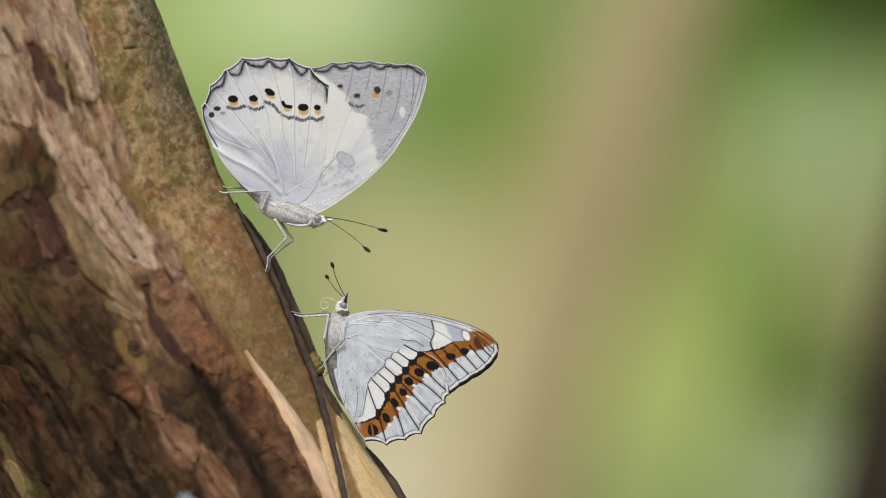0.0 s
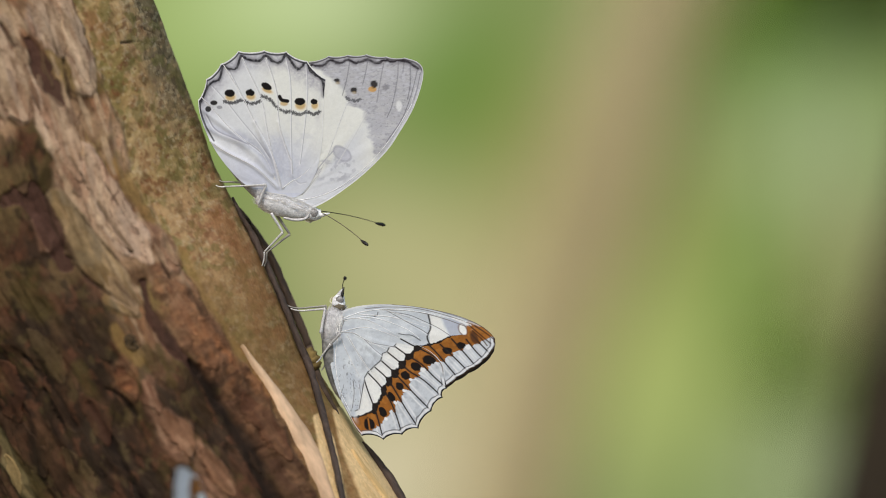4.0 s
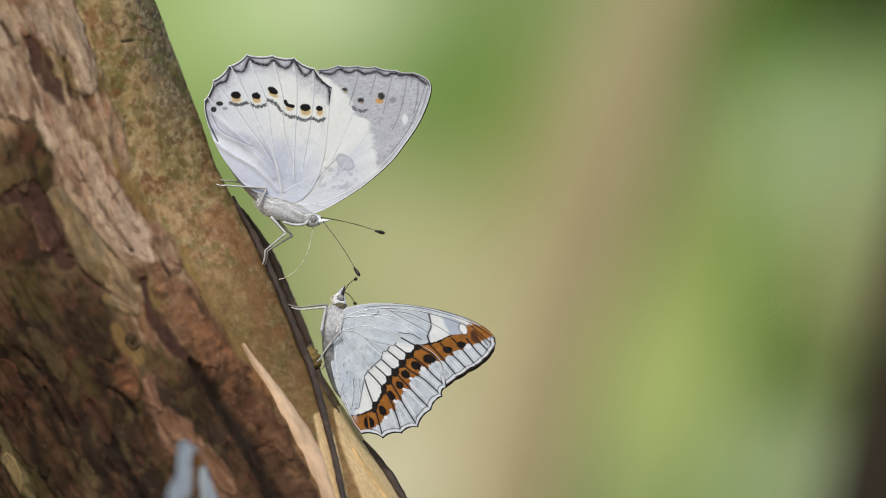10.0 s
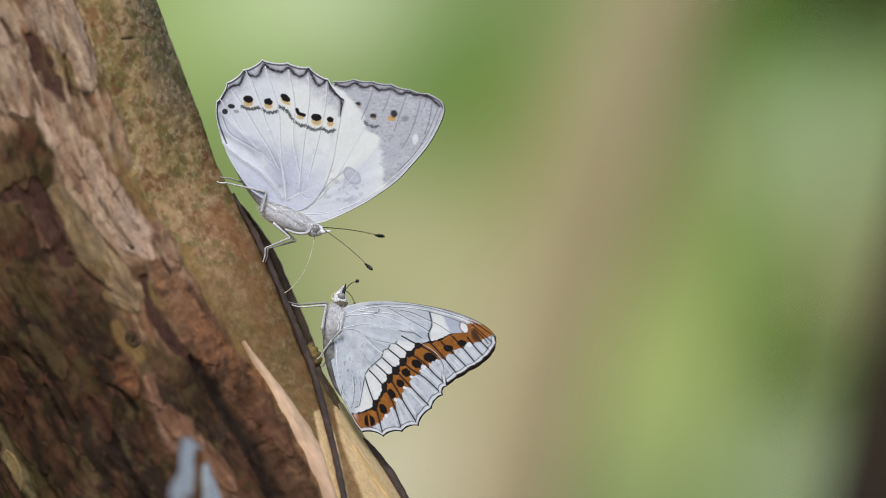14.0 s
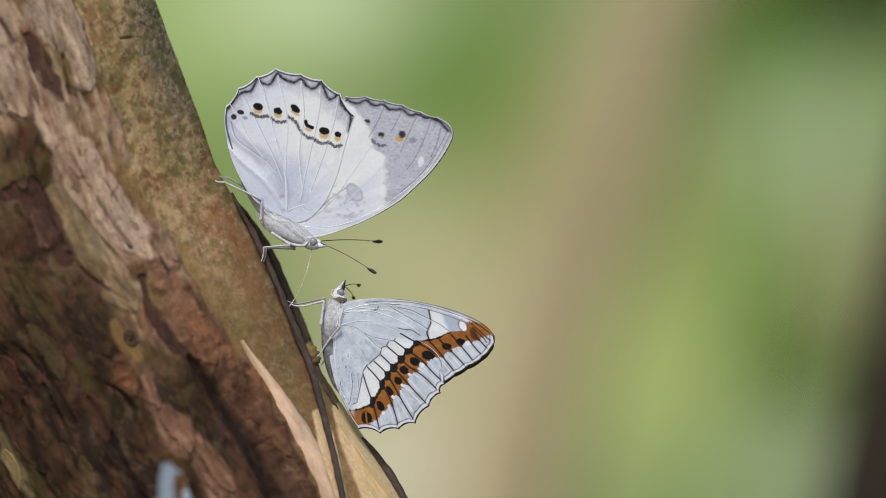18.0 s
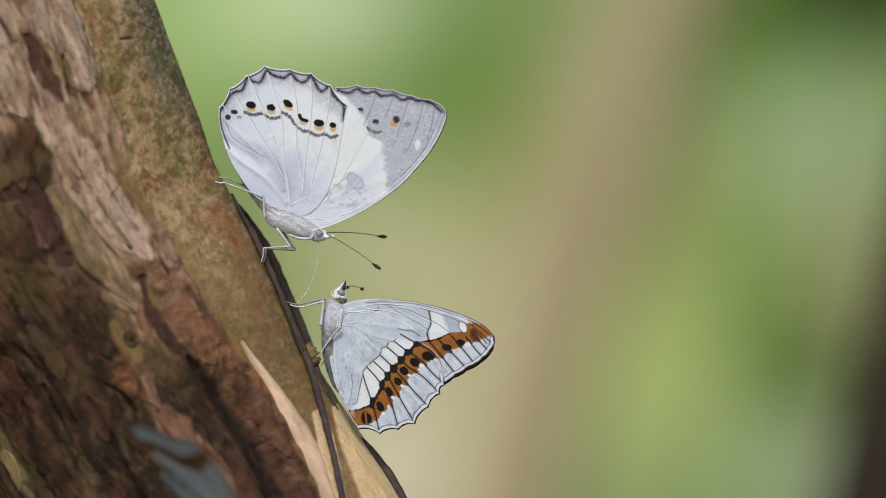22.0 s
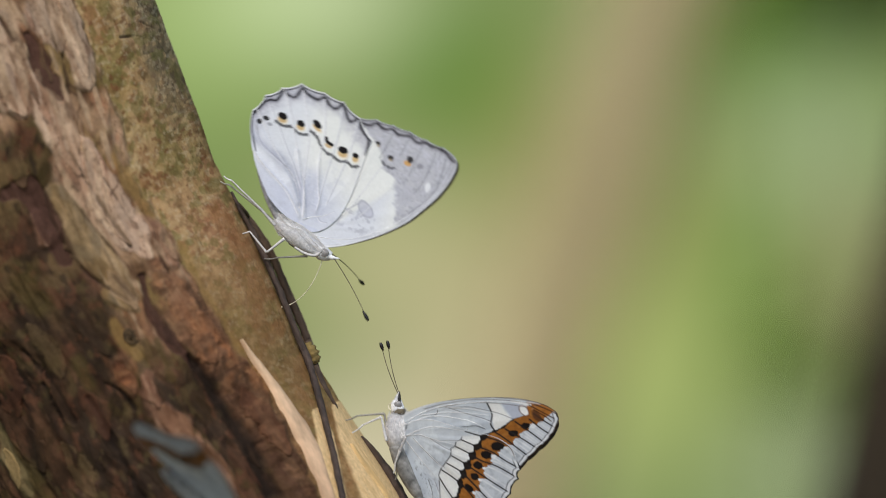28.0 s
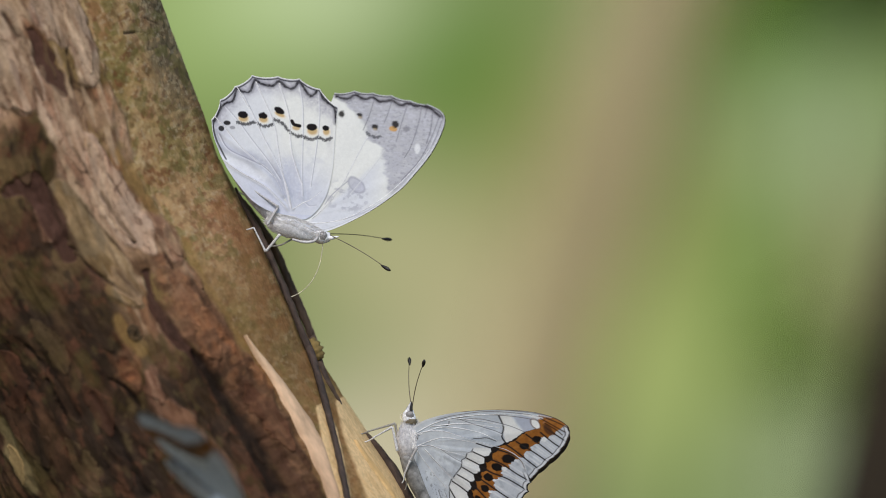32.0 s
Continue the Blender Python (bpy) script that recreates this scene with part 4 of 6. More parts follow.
BAND_TIP = [[(836, 586), (856, 603), (874, 618)], [(846, 587), (866, 600), (880, 611)], [(842, 596), (858, 610), (868, 622)]]
BAND_INNER = [[(622, 605), (643, 640), (656, 660), (664, 668)], [(632, 600), (645, 607), (664, 617), (690, 622), (704, 625)], [(650, 610), (668, 628), (683, 640)], [(642, 690), (645, 712)]]
BAND_PLEATS = [[(649, 690), (646, 712), (642, 734)], [(631, 684), (633, 706), (630, 732)], [(612, 700), (609, 725), (624, 745)]]


def polar(points, hinge):
    return sorted((math.degrees(math.atan2(y - hinge[1], x - hinge[0])), math.hypot(x - hinge[0], y - hinge[1])) for x, y in points)


def banded(fore):
    veins = FORE_VEINS if fore else HIND_VEINS

    def pigment(X, Y, D, ang, rho, t):
        H = BH
        phi = np.degrees(np.arctan2(Y - H[1], X - H[0]))
        R = np.hypot(X - H[0], Y - H[1])

        def rim(points):
            table = polar(points, H)
            return np.interp(phi, [p for p, r in table], [r for p, r in table])
        off = np.minimum.reduce([reach_to(X, Y, v) for v in veins])          # distance from the nearest vein
        pa = np.array([p for p, r in polar(BAND_SPOTS, H)])
        cell = np.argmin(np.abs(phi[..., None] - pa), -1)
        speck = layers(X / 3, Y / 3, 4, 2)
        soft = layers(X / 26, Y / 26, 6, 3)
        c = np.zeros(X.shape + (3,)) + np.array((0.57, 0.61, 0.66))
        c = over(c, (0.66, 0.70, 0.74), step(-0.1, 0.4, soft))
        c = over(c, (0.44, 0.48, 0.55), step(0.0, 0.45, layers(X / 18, Y / 18, 26, 3)) * 0.45)
        c = over(c, (0.40, 0.42, 0.46), step(0.1, 0.5, speck) * 0.15)
        rnd = np.clip(1 - off / 8, 0, 1) ** 1.6 * 8
        ragged = 1.6 * hashed(X / 3.5, Y / 3.5, 5)
        black_in, q_in = rim(BLACK_IN), rim(CELLS_IN)
        b = R - black_in
        if not fore:
            white = step(-1, 1, R - q_in) * (1 - step(-1, 1, b + rnd)) * (1 - step(76, 79, phi)) * step(9, 12, phi)
            c = over(c, (0.80, 0.80, 0.78), white * np.clip(0.95 + 0.2 * speck, 0, 1))
            c = over(c, (0.50, 0.52, 0.56), white * (1 - step(0, 10, R - q_in)) * 0.3)
            c = over(c, (0.56, 0.58, 0.61), white * step(0.1, 0.5, layers(phi / 2.5, R / 40, 44, 2)) * 0.3)
            c = over(c, (0.03, 0.028, 0.03), (1 - step(0.6, 1.7, np.abs(R - q_in))) * step(10, 13, phi) * (1 - step(76, 79, phi)) * 0.85)
        dark = step(-1.2, 1.2, b + rnd * 0.9 + ragged)
        c = over(c, (0.016, 0.012, 0.010), dark)
        # the orange runs round each black spot and out along the veins in short tongues
        mid = np.clip(off / 5.0, 0, 1)
        lean = hashed(cell * 1.7, 0 * phi, 3)
        spot_r = np.interp(phi, [p for p, r in polar(BAND_SPOTS, H)], [r for p, r in polar(BAND_SPOTS, H)])
        far_rim = spot_r + 20 - 8 * mid + 5 * lean * (1 - mid) + 2.2 * hashed(phi / 0.8, R / 12, 15) + ragged
        thick = np.interp(phi, [0, 8, 20, 32, 50, 66, 78], [5, 7, 8, 8, 8, 8, 5]) * (0.7 + 0.9 * (1 - np.clip(off / 8.0, 0, 1))) + 1.0 * hashed(cell * 2.3, 0 * phi, 9)
        orange = step(-1.2, 1.2, b - thick + rnd * 0.2 + ragged) * (1 - step(-1.2, 1.2, R - far_rim))
        if fore:
            orange = np.maximum(orange, step(829, 833, X + 0.25 * (Y - 590)) * step(575, 580, Y - 0.42 * (X - 830)) * (1 - step(-1, 1, R - far_rim)))
        tone = np.clip(0.95 + 0.25 * layers(X / 6, Y / 6, 2, 3), 0, 1)
        c = over(c, (0.33, 0.122, 0.022), orange * tone)
        c = over(c, (0.42, 0.17, 0.035), orange * step(0.05, 0.45, layers(X / 9, Y / 9, 22, 2)) * 0.6)
        c = over(c, (0.16, 0.06, 0.018), orange * (1 - step(0.5, 3.6, off + 1.2 * hashed(X / 4, Y / 4, 12))) * 0.7)
        for (x, y), (ru, rv) in zip(BAND_SPOTS[:-1], BAND_HALF):
            g = math.degrees(math.atan2(y - H[1], x - H[0]))
            ca, sa = math.cos(math.radians(g)), math.sin(math.radians(g))
            u, v = (X - x) * ca + (Y - y) * sa, -(X - x) * sa + (Y - y) * ca
            c = over(c, (0.012, 0.009, 0.008), 1 - step(0.84, 1.1, np.hypot((u + 0.5) / (ru * 0.98), v / (rv * 0.86)) + 0.12 * hashed(X / 4, Y / 4, 8)))
        if not fore:
            c = over(c, (0.40, 0.15, 0.025), (1 - step(0.8, 2.0, reach_to(X, Y, [(658, 752), (661, 772)]))) * 0.8)
        out = step(-1.2, 1.2, R - far_rim) * (1 - orange)
        c = over(c, (0.58, 0.61, 0.66), out)
        c = over(c, (0.36, 0.39, 0.44), out * step(-0.05, 0.45, layers(X / 12, Y / 12, 1, 3)) * 0.55)
        ridge = np.clip(1 - np.abs(off - 6.5) / 2.6, 0, 1)
        c = over(c, (0.76, 0.77, 0.79), out * ridge * np.clip(0.7 + 0.6 * layers(X / 14, Y / 14, 33, 2), 0, 1))
        for (x, y), (ru, rv) in zip(BAND_SPOTS[:-1], BAND_HALF):
            g = math.radians(math.degrees(math.atan2(y - H[1], x - H[0])))
            u, v = (X - x) * math.cos(g) + (Y - y) * math.sin(g), -(X - x) * math.sin(g) + (Y - y) * math.cos(g)
            big = 1.0 if x in (743, 823) else 0.65
            c = over(c, (0.80, 0.81, 0.83), (1 - step(0.75, 1.2, np.hypot((u - ru - 2) / (5.4 * big), (v - 1) / (4.2 * big)) + 0.25 * hashed(X / 2.5, Y / 2.5, 8))) * (0.0 if x in (660, 766, 798) else 1.0))
        # dark veins beyond the white cells
        beyond = step(0, 3, R - (q_in if not fore else black_in))
        c = over(c, (0.02, 0.016, 0.015), (1 - step(0.6, 1.9, off)) * beyond * 0.95)
        edge = step(0.5, 0.9, R / (far_rim + 1)) * (step(22, 26, phi) if not fore else step(6, 14, R - far_rim + 12))
        c = over(c, (0.07, 0.07, 0.08), (1 - step(0.5, 1.7, np.abs(D - 9.0 + 1.6 * hashed(X / 7, Y / 7, 3)))) * edge * 0.75)
        c = over(c, (0.78, 0.78, 0.80), (1 - step(1.2, 2.6, np.abs(D - 5.4))) * edge * 0.75)
        c = over(c, (0.014, 0.013, 0.013), (1 - step(2.0, 3.2, D + 0.8 * hashed(X / 5, Y / 5, 23))) * edge)
        if fore:
            black = dark
            free = (1 - black) * step(566, 570, Y - 0.20 * (X - 765))
            c = over(c, (0.80, 0.80, 0.78), step(765, 767, X) * (1 - step(790, 796, X - 0.45 * (Y - 590))) * free)
            c = over(c, (0.44, 0.47, 0.56), step(794, 798, X - 0.45 * (Y - 590)) * (1 - step(816, 822, X)) * free * 0.9)
            c = over(c, (0.80, 0.80, 0.80), (1 - step(1.2, 3.4, reach_to(X, Y, [(808, 573), (838, 586)]))) * 0.85)
            c = over(c, (0.07, 0.03, 0.015), blot(X, Y - 0.7 * (X - 845), 845, 608, 8, 10, 0.3) * 0.85)
            c = over(c, (0.14, 0.06, 0.03), blot(X, Y - 0.5 * (X - 825), 825, 594, 8.8, 10.5, 0.2) * 0.8)
            c = over(c, (0.84, 0.84, 0.82), blot(X, Y - 0.5 * (X - 825) + 1.2 * hashed(X / 4, Y / 4, 6), 825, 594, 6.6, 8.4, 0.14))
            c = drawn(c, X, Y, [[(764, 568), (768, 590), (762, 606), (766, 619)]], 1.5, (0.014, 0.012, 0.012), 0.95)
            c = drawn(c, X, Y, BAND_DARK, 0.4, (0.09, 0.088, 0.095), 0.75, (0.74, 0.76, 0.79))
            c = over(c, (0.78, 0.78, 0.78), (1 - step(3, 10, D + 200 * step(0, 5, Y - 605) + 0.10 * np.maximum(0, X - 660))) * 0.85)
            c = drawn(c, X, Y, BAND_COSTA, 0.5, (0.13, 0.10, 0.08), 0.7)
            c = drawn(c, X, Y, [[(712, 601), (722, 603), (735, 604), (750, 613)], [(668, 571), (673, 569), (675, 563)]], 0.6, (0.04, 0.04, 0.04), 0.8)
            c = drawn(c, X, Y, BAND_TIP, 1.2, (0.05, 0.02, 0.01), 0.8)
            c = over(c, (0.06, 0.03, 0.015), (1 - step(1.2, 2.8, D)) * step(650, 740, X) * 0.9)
        else:
            c = over(c, (0.72, 0.74, 0.77), (1 - step(0.8, 2.6, D)) * (1 - step(18, 24, phi)))
            c = over(c, (0.22, 0.15, 0.10), (1 - step(0.5, 1.4, np.abs(D - 3.4))) * (1 - step(18, 24, phi)) * step(730, 760, X) * 0.8)
            c = drawn(c, X, Y, BAND_INNER, 0.5, (0.24, 0.24, 0.26), 0.65, (0.78, 0.80, 0.82))
            c = drawn(c, X, Y, BAND_PLEATS, 0.5, (0.06, 0.06, 0.062), 0.7, (0.72, 0.74, 0.77))
            c = over(c, (0.10, 0.10, 0.10), step(0.36, 0.5, layers(X / 2.4, Y / 3.4, 8, 2)) * step(630, 660, Y) * (1 - step(636, 650, X)) * 0.5)
            c = over(c, (0.34, 0.36, 0.40), step(0.0, 0.5, layers(X / 10, Y / 14, 18, 3)) * step(620, 640, X) * (1 - step(665, 690, X)) * step(612, 625, Y) * (1 - step(655, 680, Y)) * 0.45)
            c = over(c, (0.72, 0.74, 0.77), step(0.1, 0.5, layers(X / 9, Y / 30, 28, 3)) * (1 - step(630, 645, X)) * step(610, 630, Y) * 0.5)
        return c
    return pigment


def plain(name, colour, rough=0.5, grain=0.15, scale=600, relief=0.3, depth=0.0001):
    lo = tuple(c * (1 - grain) for c in colour)
    hi = tuple(min(0.9, c * (1 + grain)) for c in colour)
    return grainy(name, lo, hi, scale, rough, relief=relief, depth=depth, fine=4.0)


M_VEIN = plain("wing_vein", (0.80, 0.81, 0.84), 0.45, 0.05)
M_FUZZ = plain("body_down", (0.76, 0.77, 0.83), 0.95, 0.14, 500, 0.4, 0.0002)
M_HAIR = plain("body_hair", (0.85, 0.85, 0.88), 0.9, 0.04, 900)
M_ABDOMEN = plain("abdomen_scales", (0.62, 0.63, 0.69), 0.9, 0.25, 300, 0.4, 0.0003)
M_RINGED = plain("ringed_abdomen", (0.26, 0.26, 0.255), 0.9, 0.5, 260, 0.5, 0.0003)
M_LEG = plain("leg_scales", (0.62, 0.62, 0.63), 0.6, 0.2)
# darker copy of the leg colour, so the far legs look shaded
M_SHADEDLEG = plain("shaded_leg", (0.34, 0.33, 0.30), 0.6, 0.2)
M_EYE = plain("eye", (0.28, 0.27, 0.27), 0.25, 0.3, 2500)
M_STALK = plain("antenna_stalk", (0.14, 0.115, 0.075), 0.5, 0.3)
M_CLUB = plain("antenna_club", (0.012, 0.01, 0.01), 0.5, 0.2)
M_TONGUE = plain("proboscis", (0.80, 0.75, 0.56), 0.4, 0.1)

HINGE_AXIS = Vector((0.866, 0, -0.5))
PALE_AT, BAND_AT = (500, 360), (600, 590)


def local(body_at, x, y, d=0.0):
    """A plan point at a butterfly's rest pose, in the butterfly's own space; d in plan units, away from the viewer."""
    return Vector((x - body_at[0], d, body_at[1] - y)) * U


def butterfly(name, label, body_at, wings):
    thing = tagged(new(name), label, "butterfly", group="butterflies on the trunk")
    parts = {}
    for wname, hinge, outline, pig, dors, side, rings, count, wl, veins in wings:
        ob = part(wname, wing_mesh(hinge, outline, pig, dors, side, rings, count), M_WING, thing, wl)
        off = {("hindwing", -1): -7.4, ("forewing", -1): -6.2, ("forewing", 1): -4.4, ("hindwing", 1): -3.2}[wname, side]
        ob.location = local(body_at, *hinge, off)
        parts.setdefault(wname, []).append(ob)
        for v in veins:
            line = curve_through(v, 6)
            d = blade_depth(line[:, 0], line[:, 1], hinge, side)
            path = [Vector((x - hinge[0], dd + 0.1, hinge[1] - y)) * U for (x, y), dd in zip(line, d)]
            rad = [U * (0.9 - 0.6 * k / len(path)) for k in range(len(path))]
            part("vein", tube(path, rad, 6), M_VEIN, ob)
    return thing, parts


def body_piece(thing, body_at, name, path, radii, mat, label="", d=0.0, sides=14, fuzz=0.0):
    line = curve_through([(x, y, r) for (x, y), r in zip(path, radii)], 6)
    me = tube([local(body_at, x, y, d) for x, y, r in line], [max(0.6, r) * U for x, y, r in line], sides)
    if fuzz:
        for v in me.vertices:
            v.co *= 1 + fuzz * noise.noise(v.co * 4000)
    return part(name, me, mat, thing, label)


def ball(r, squash=1.0):
    bm = bmesh.new()
    bmesh.ops.create_uvsphere(bm, u_segments=14, v_segments=9, radius=r)
    for v in bm.verts:
        v.co.y *= squash
    return bm


def rod_part(thing, name, length, r0, r1, mat, bend=0.0, club=0.0, knee=0.0):
    """A limb along its own x axis, length in plan units, that is turned and moved by its pose."""
    n = 12
    path = [Vector((length * k / n, bend * math.sin(math.pi * k / n) * 0.4, bend * math.sin(math.pi * k / n))) * U for k in range(n + 1)]
    rad = [U * (r0 + (r1 - r0) * k / n + knee * max(0, 1 - k / 1.5)) for k in range(n + 1)]
    ob = part(name, tube(path, rad, 7), mat, thing)
    if club:
        tip = [Vector((length * (1 + 0.16 * (k / 6 - 0.7)), 0, 0)) * U for k in range(7)]
        part("club", tube(tip, [U * club * (0.35, 0.6, 0.85, 1, 1, 0.9, 0.5)[k] for k in range(7)], 8), M_CLUB, ob, "black antenna club")
    return ob


def aim(a, b):
    """The pose of a limb that starts at a and points to b."""
    x = (b - a).normalized()
    y = Vector((0, 1, 0)) - x * x.y
    y.normalize()
    z = x.cross(y)
    m = Matrix((x, y, z)).transposed().to_4x4()
    m.translation = a
    return m


def spread(base, tip, length, side):
    """Where a feeler of fixed length ends whose outline ends at tip: it leans out of the plane by what is missing."""
    v = tip - base
    flat = v.length
    reach = length * U
    if flat >= reach:
        return base + v * (reach / flat)
    return tip + Vector((0, side * math.sqrt(reach * reach - flat * flat), 0))


def knee_of(hip, foot, l1, l2, side):
    v = foot - hip
    d = min(max(v.length, abs(l1 - l2) * 1.02 + 1e-6), (l1 + l2) * 0.999)
    u = v.normalized()
    c = (l1 * l1 + d * d - l2 * l2) / (2 * d)
    h = math.sqrt(max(0, l1 * l1 - c * c))
    p = Vector((-u.z, 0, u.x)).normalized() * side
    return hip + u * c + p * h


PALE_LEGS = [  # hip, femur, tibia, bend, depth, near
    ("hind", (463, 372), 37, 75, -1, -20, True), ("mid", (486, 388), 40, 48, 1, -18, True),
    ("hind", (466, 370), 37, 75, -1, 8, False), ("mid", (496, 392), 40, 52, 1, 8, False)]
BAND_LEGS = [
    ("front", (574, 600), 44, 36, -1, -20, True), ("hind", (609, 600), 27, 27, -1, -22, True),
    ("front", (578, 596), 44, 48, -1, 7, False), ("hind", (598, 612), 24, 24, -1, 7, False)]


def limbs(thing, body_at, plan):
    made = []
    for kind, hip, l1, l2, bend, d, near in plan:
        mat = M_LEG if near else M_SHADEDLEG
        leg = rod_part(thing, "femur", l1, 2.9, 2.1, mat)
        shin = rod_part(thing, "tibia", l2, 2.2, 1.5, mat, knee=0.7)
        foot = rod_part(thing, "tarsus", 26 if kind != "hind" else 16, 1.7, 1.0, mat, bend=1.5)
        made.append((leg, shin, foot, local(body_at, *hip, d), l1 * U, l2 * U, bend, d))
    return made


def feelers(thing, base_near, base_far, length):
    out = []
    for base, side in ((base_near, -1), (base_far, 1)):
        ob = rod_part(thing, "antenna", length, 0.85, 0.65, M_STALK, bend=3, club=3.2)
        out.append((ob, base, side))
    return out


LINKS = 15


def tongue(thing, link):
    return [rod_part(thing, "proboscis_segment", link * 1.12, 0.75, 0.7, M_TONGUE) for k in range(LINKS)]


HV = [[(377, 260), (407, 280), (450, 302), (470, 316), (494, 340)], PALE_RIBS[0], PALE_RIBS[1], PALE_RIBS[4], [(506, 344), (523, 331), (537, 324), (556, 308)], PALE_RIBS[3] + [(500, 340)]]
FV = [[(530, 366), (570, 358), (610, 340), (660, 300), (700, 252), (735, 195)], [(540, 356), (562, 330), (584, 291), (606, 232), (622, 190)]]
BHV = [BAND_INNER[0], [(606, 602), (628, 650), (648, 684)], [(606, 598), (632, 600), (645, 607), (664, 617), (692, 630)], [(606, 599), (640, 591), (662, 591), (690, 600), (713, 609)],
       [(604, 604), (600, 650), (608, 700), (628, 742)], [(606, 578), (630, 574), (660, 578), (696, 597)]]
BFV = [[(608, 576), (650, 562), (700, 558), (770, 566), (840, 582)], [(640, 567), (700, 572), (762, 590)], [(610, 580), (660, 572), (720, 590), (752, 612)],
       [(690, 560), (730, 572), (764, 586)]]

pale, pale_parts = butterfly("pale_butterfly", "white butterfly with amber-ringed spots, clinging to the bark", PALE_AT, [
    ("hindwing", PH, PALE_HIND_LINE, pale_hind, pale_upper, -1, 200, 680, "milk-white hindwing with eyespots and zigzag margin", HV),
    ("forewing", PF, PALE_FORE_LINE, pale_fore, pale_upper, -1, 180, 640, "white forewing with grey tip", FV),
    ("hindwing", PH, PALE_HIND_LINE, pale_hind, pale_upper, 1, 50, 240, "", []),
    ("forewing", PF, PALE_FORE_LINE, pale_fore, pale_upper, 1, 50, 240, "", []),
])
band, band_parts = butterfly("banded_butterfly", "silvery butterfly with an orange and black band on the bark", BAND_AT, [
    ("hindwing", BH, BAND_HIND_LINE, banded(False), dark_upper, -1, 200, 680, "silver hindwing with orange band and scalloped edge", BHV),
    ("forewing", BF, BAND_FORE_LINE, banded(True), dark_upper, -1, 180, 640, "silver forewing with orange tip", BFV),
    ("hindwing", BH, BAND_HIND_LINE, banded(False), dark_upper, 1, 50, 240, "", []),
    ("forewing", BF, BAND_FORE_LINE, banded(True), dark_upper, 1, 50, 240, "", []),
])

body_piece(pale, PALE_AT, "thorax", [(462, 356), (480, 366), (505, 374), (532, 384), (552, 388)], [11, 18, 20, 15, 10], M_FUZZ, "downy grey-white thorax", 3, 18, 0.05)
body_piece(pale, PALE_AT, "abdomen", [(482, 361), (460, 348), (436, 328), (416, 306), (401, 290)], [15, 12, 9, 6.5, 3], M_ABDOMEN, "grey tapering abdomen", 7, 16)
body_piece(pale, PALE_AT, "head", [(546, 386), (556, 389), (566, 389), (574, 387)], [10, 13, 12, 6], M_FUZZ, "", 0, 16, 0.05)
body_piece(pale, PALE_AT, "palp", [(564, 391), (576, 391), (590, 388)], [5, 4, 0.8], M_FUZZ, "", -4, 8)
body_piece(pale, PALE_AT, "folded_foreleg", [(508, 396), (528, 400), (546, 398), (553, 390), (556, 381)], [2.0, 2.6, 2.4, 2.0, 1.6], M_LEG, "", -13, 8)
e = part("eye", ball(8.5 * U, 0.6), M_EYE, pale, "grey compound eye")
e.location = local(PALE_AT, 561, 388, -9)
body_piece(band, BAND_AT, "thorax", [(609, 552), (603, 566), (596, 588), (590, 607), (585, 620)], [9, 18, 22, 18, 9], M_FUZZ, "downy grey thorax", 5, 18, 0.05)
body_piece(band, BAND_AT, "abdomen", [(588, 612), (591, 640), (597, 670), (606, 700), (613, 718)], [13, 14, 13, 10, 4], M_RINGED, "grey ringed abdomen", 2, 16)
body_piece(band, BAND_AT, "head", [(606, 558), (605, 549), (606, 541), (610, 533)], [11, 12.2, 11, 6.5], M_FUZZ, "", 0, 16, 0.05)
body_piece(band, BAND_AT, "palp", [(602, 543), (606, 532), (614, 520)], [5, 3.8, 0.8], M_FUZZ, "", -4, 8)
body_piece(band, BAND_AT, "palp", [(609, 540), (612, 531), (615, 519)], [3.4, 2.8, 0.8], M_CLUB, "black-tipped palp", -5.5, 8)
body_piece(band, BAND_AT, "collar", [(604, 557), (606, 553), (607, 549)], [12.4, 12.7, 12.3], M_STALK, "dark collar behind the head", 0, 16)
e = part("eye", ball(7.5 * U, 0.6), M_EYE, band, "grey compound eye")
e.location = local(BAND_AT, 607, 542, -8)

def down(thing, body_at, path, radii, count, length, mat, d=0.0, seed=1):
    """A coat of short hairs lying back along a piece of the body."""
    r = random.Random(seed)
    line = curve_through([(x, y, w) for (x, y), w in zip(path, radii)], 6)
    verts, faces = [], []
    for k in range(count):
        n = r.randrange(1, len(line) - 1)
        x, y, w = line[n]
        g = r.uniform(0, 6.283)
        tx, ty = line[n + 1][:2] - line[n - 1][:2]
        tl = math.hypot(tx, ty)
        tx, ty = tx / tl, ty / tl
        px, py, q = x - ty * w * math.cos(g), y + tx * w * math.cos(g), d + w * math.sin(g)
        ln = length * r.uniform(0.6, 1.3)
        ex, ey = px - tx * ln - ty * ln * 0.10 * math.cos(g) + r.uniform(-1.2, 1.2), py - ty * ln + tx * ln * 0.10 * math.cos(g) + r.uniform(-1.2, 1.2)
        a, b = local(body_at, px, py, q), local(body_at, ex, ey, q + ln * 0.08 * math.sin(g))
        o = len(verts)
        verts += [a + Vector((0.5 * U, 0, 0.2 * U)), a + Vector((-0.4 * U, 0, 0.5 * U)), a + Vector((-0.3 * U, 0.4 * U, -0.5 * U)), b]
        faces += [(o, o + 1, o + 3), (o + 1, o + 2, o + 3), (o + 2, o, o + 3)]
    me = bpy.data.meshes.new("down")
    me.from_pydata([tuple(v) for v in verts], [], faces)
    ob = part("down", me, mat, thing, "short silvery body hair")
    me.polygons.foreach_set("use_smooth", [False] * len(me.polygons))
    ob["kind"] = "stuff"


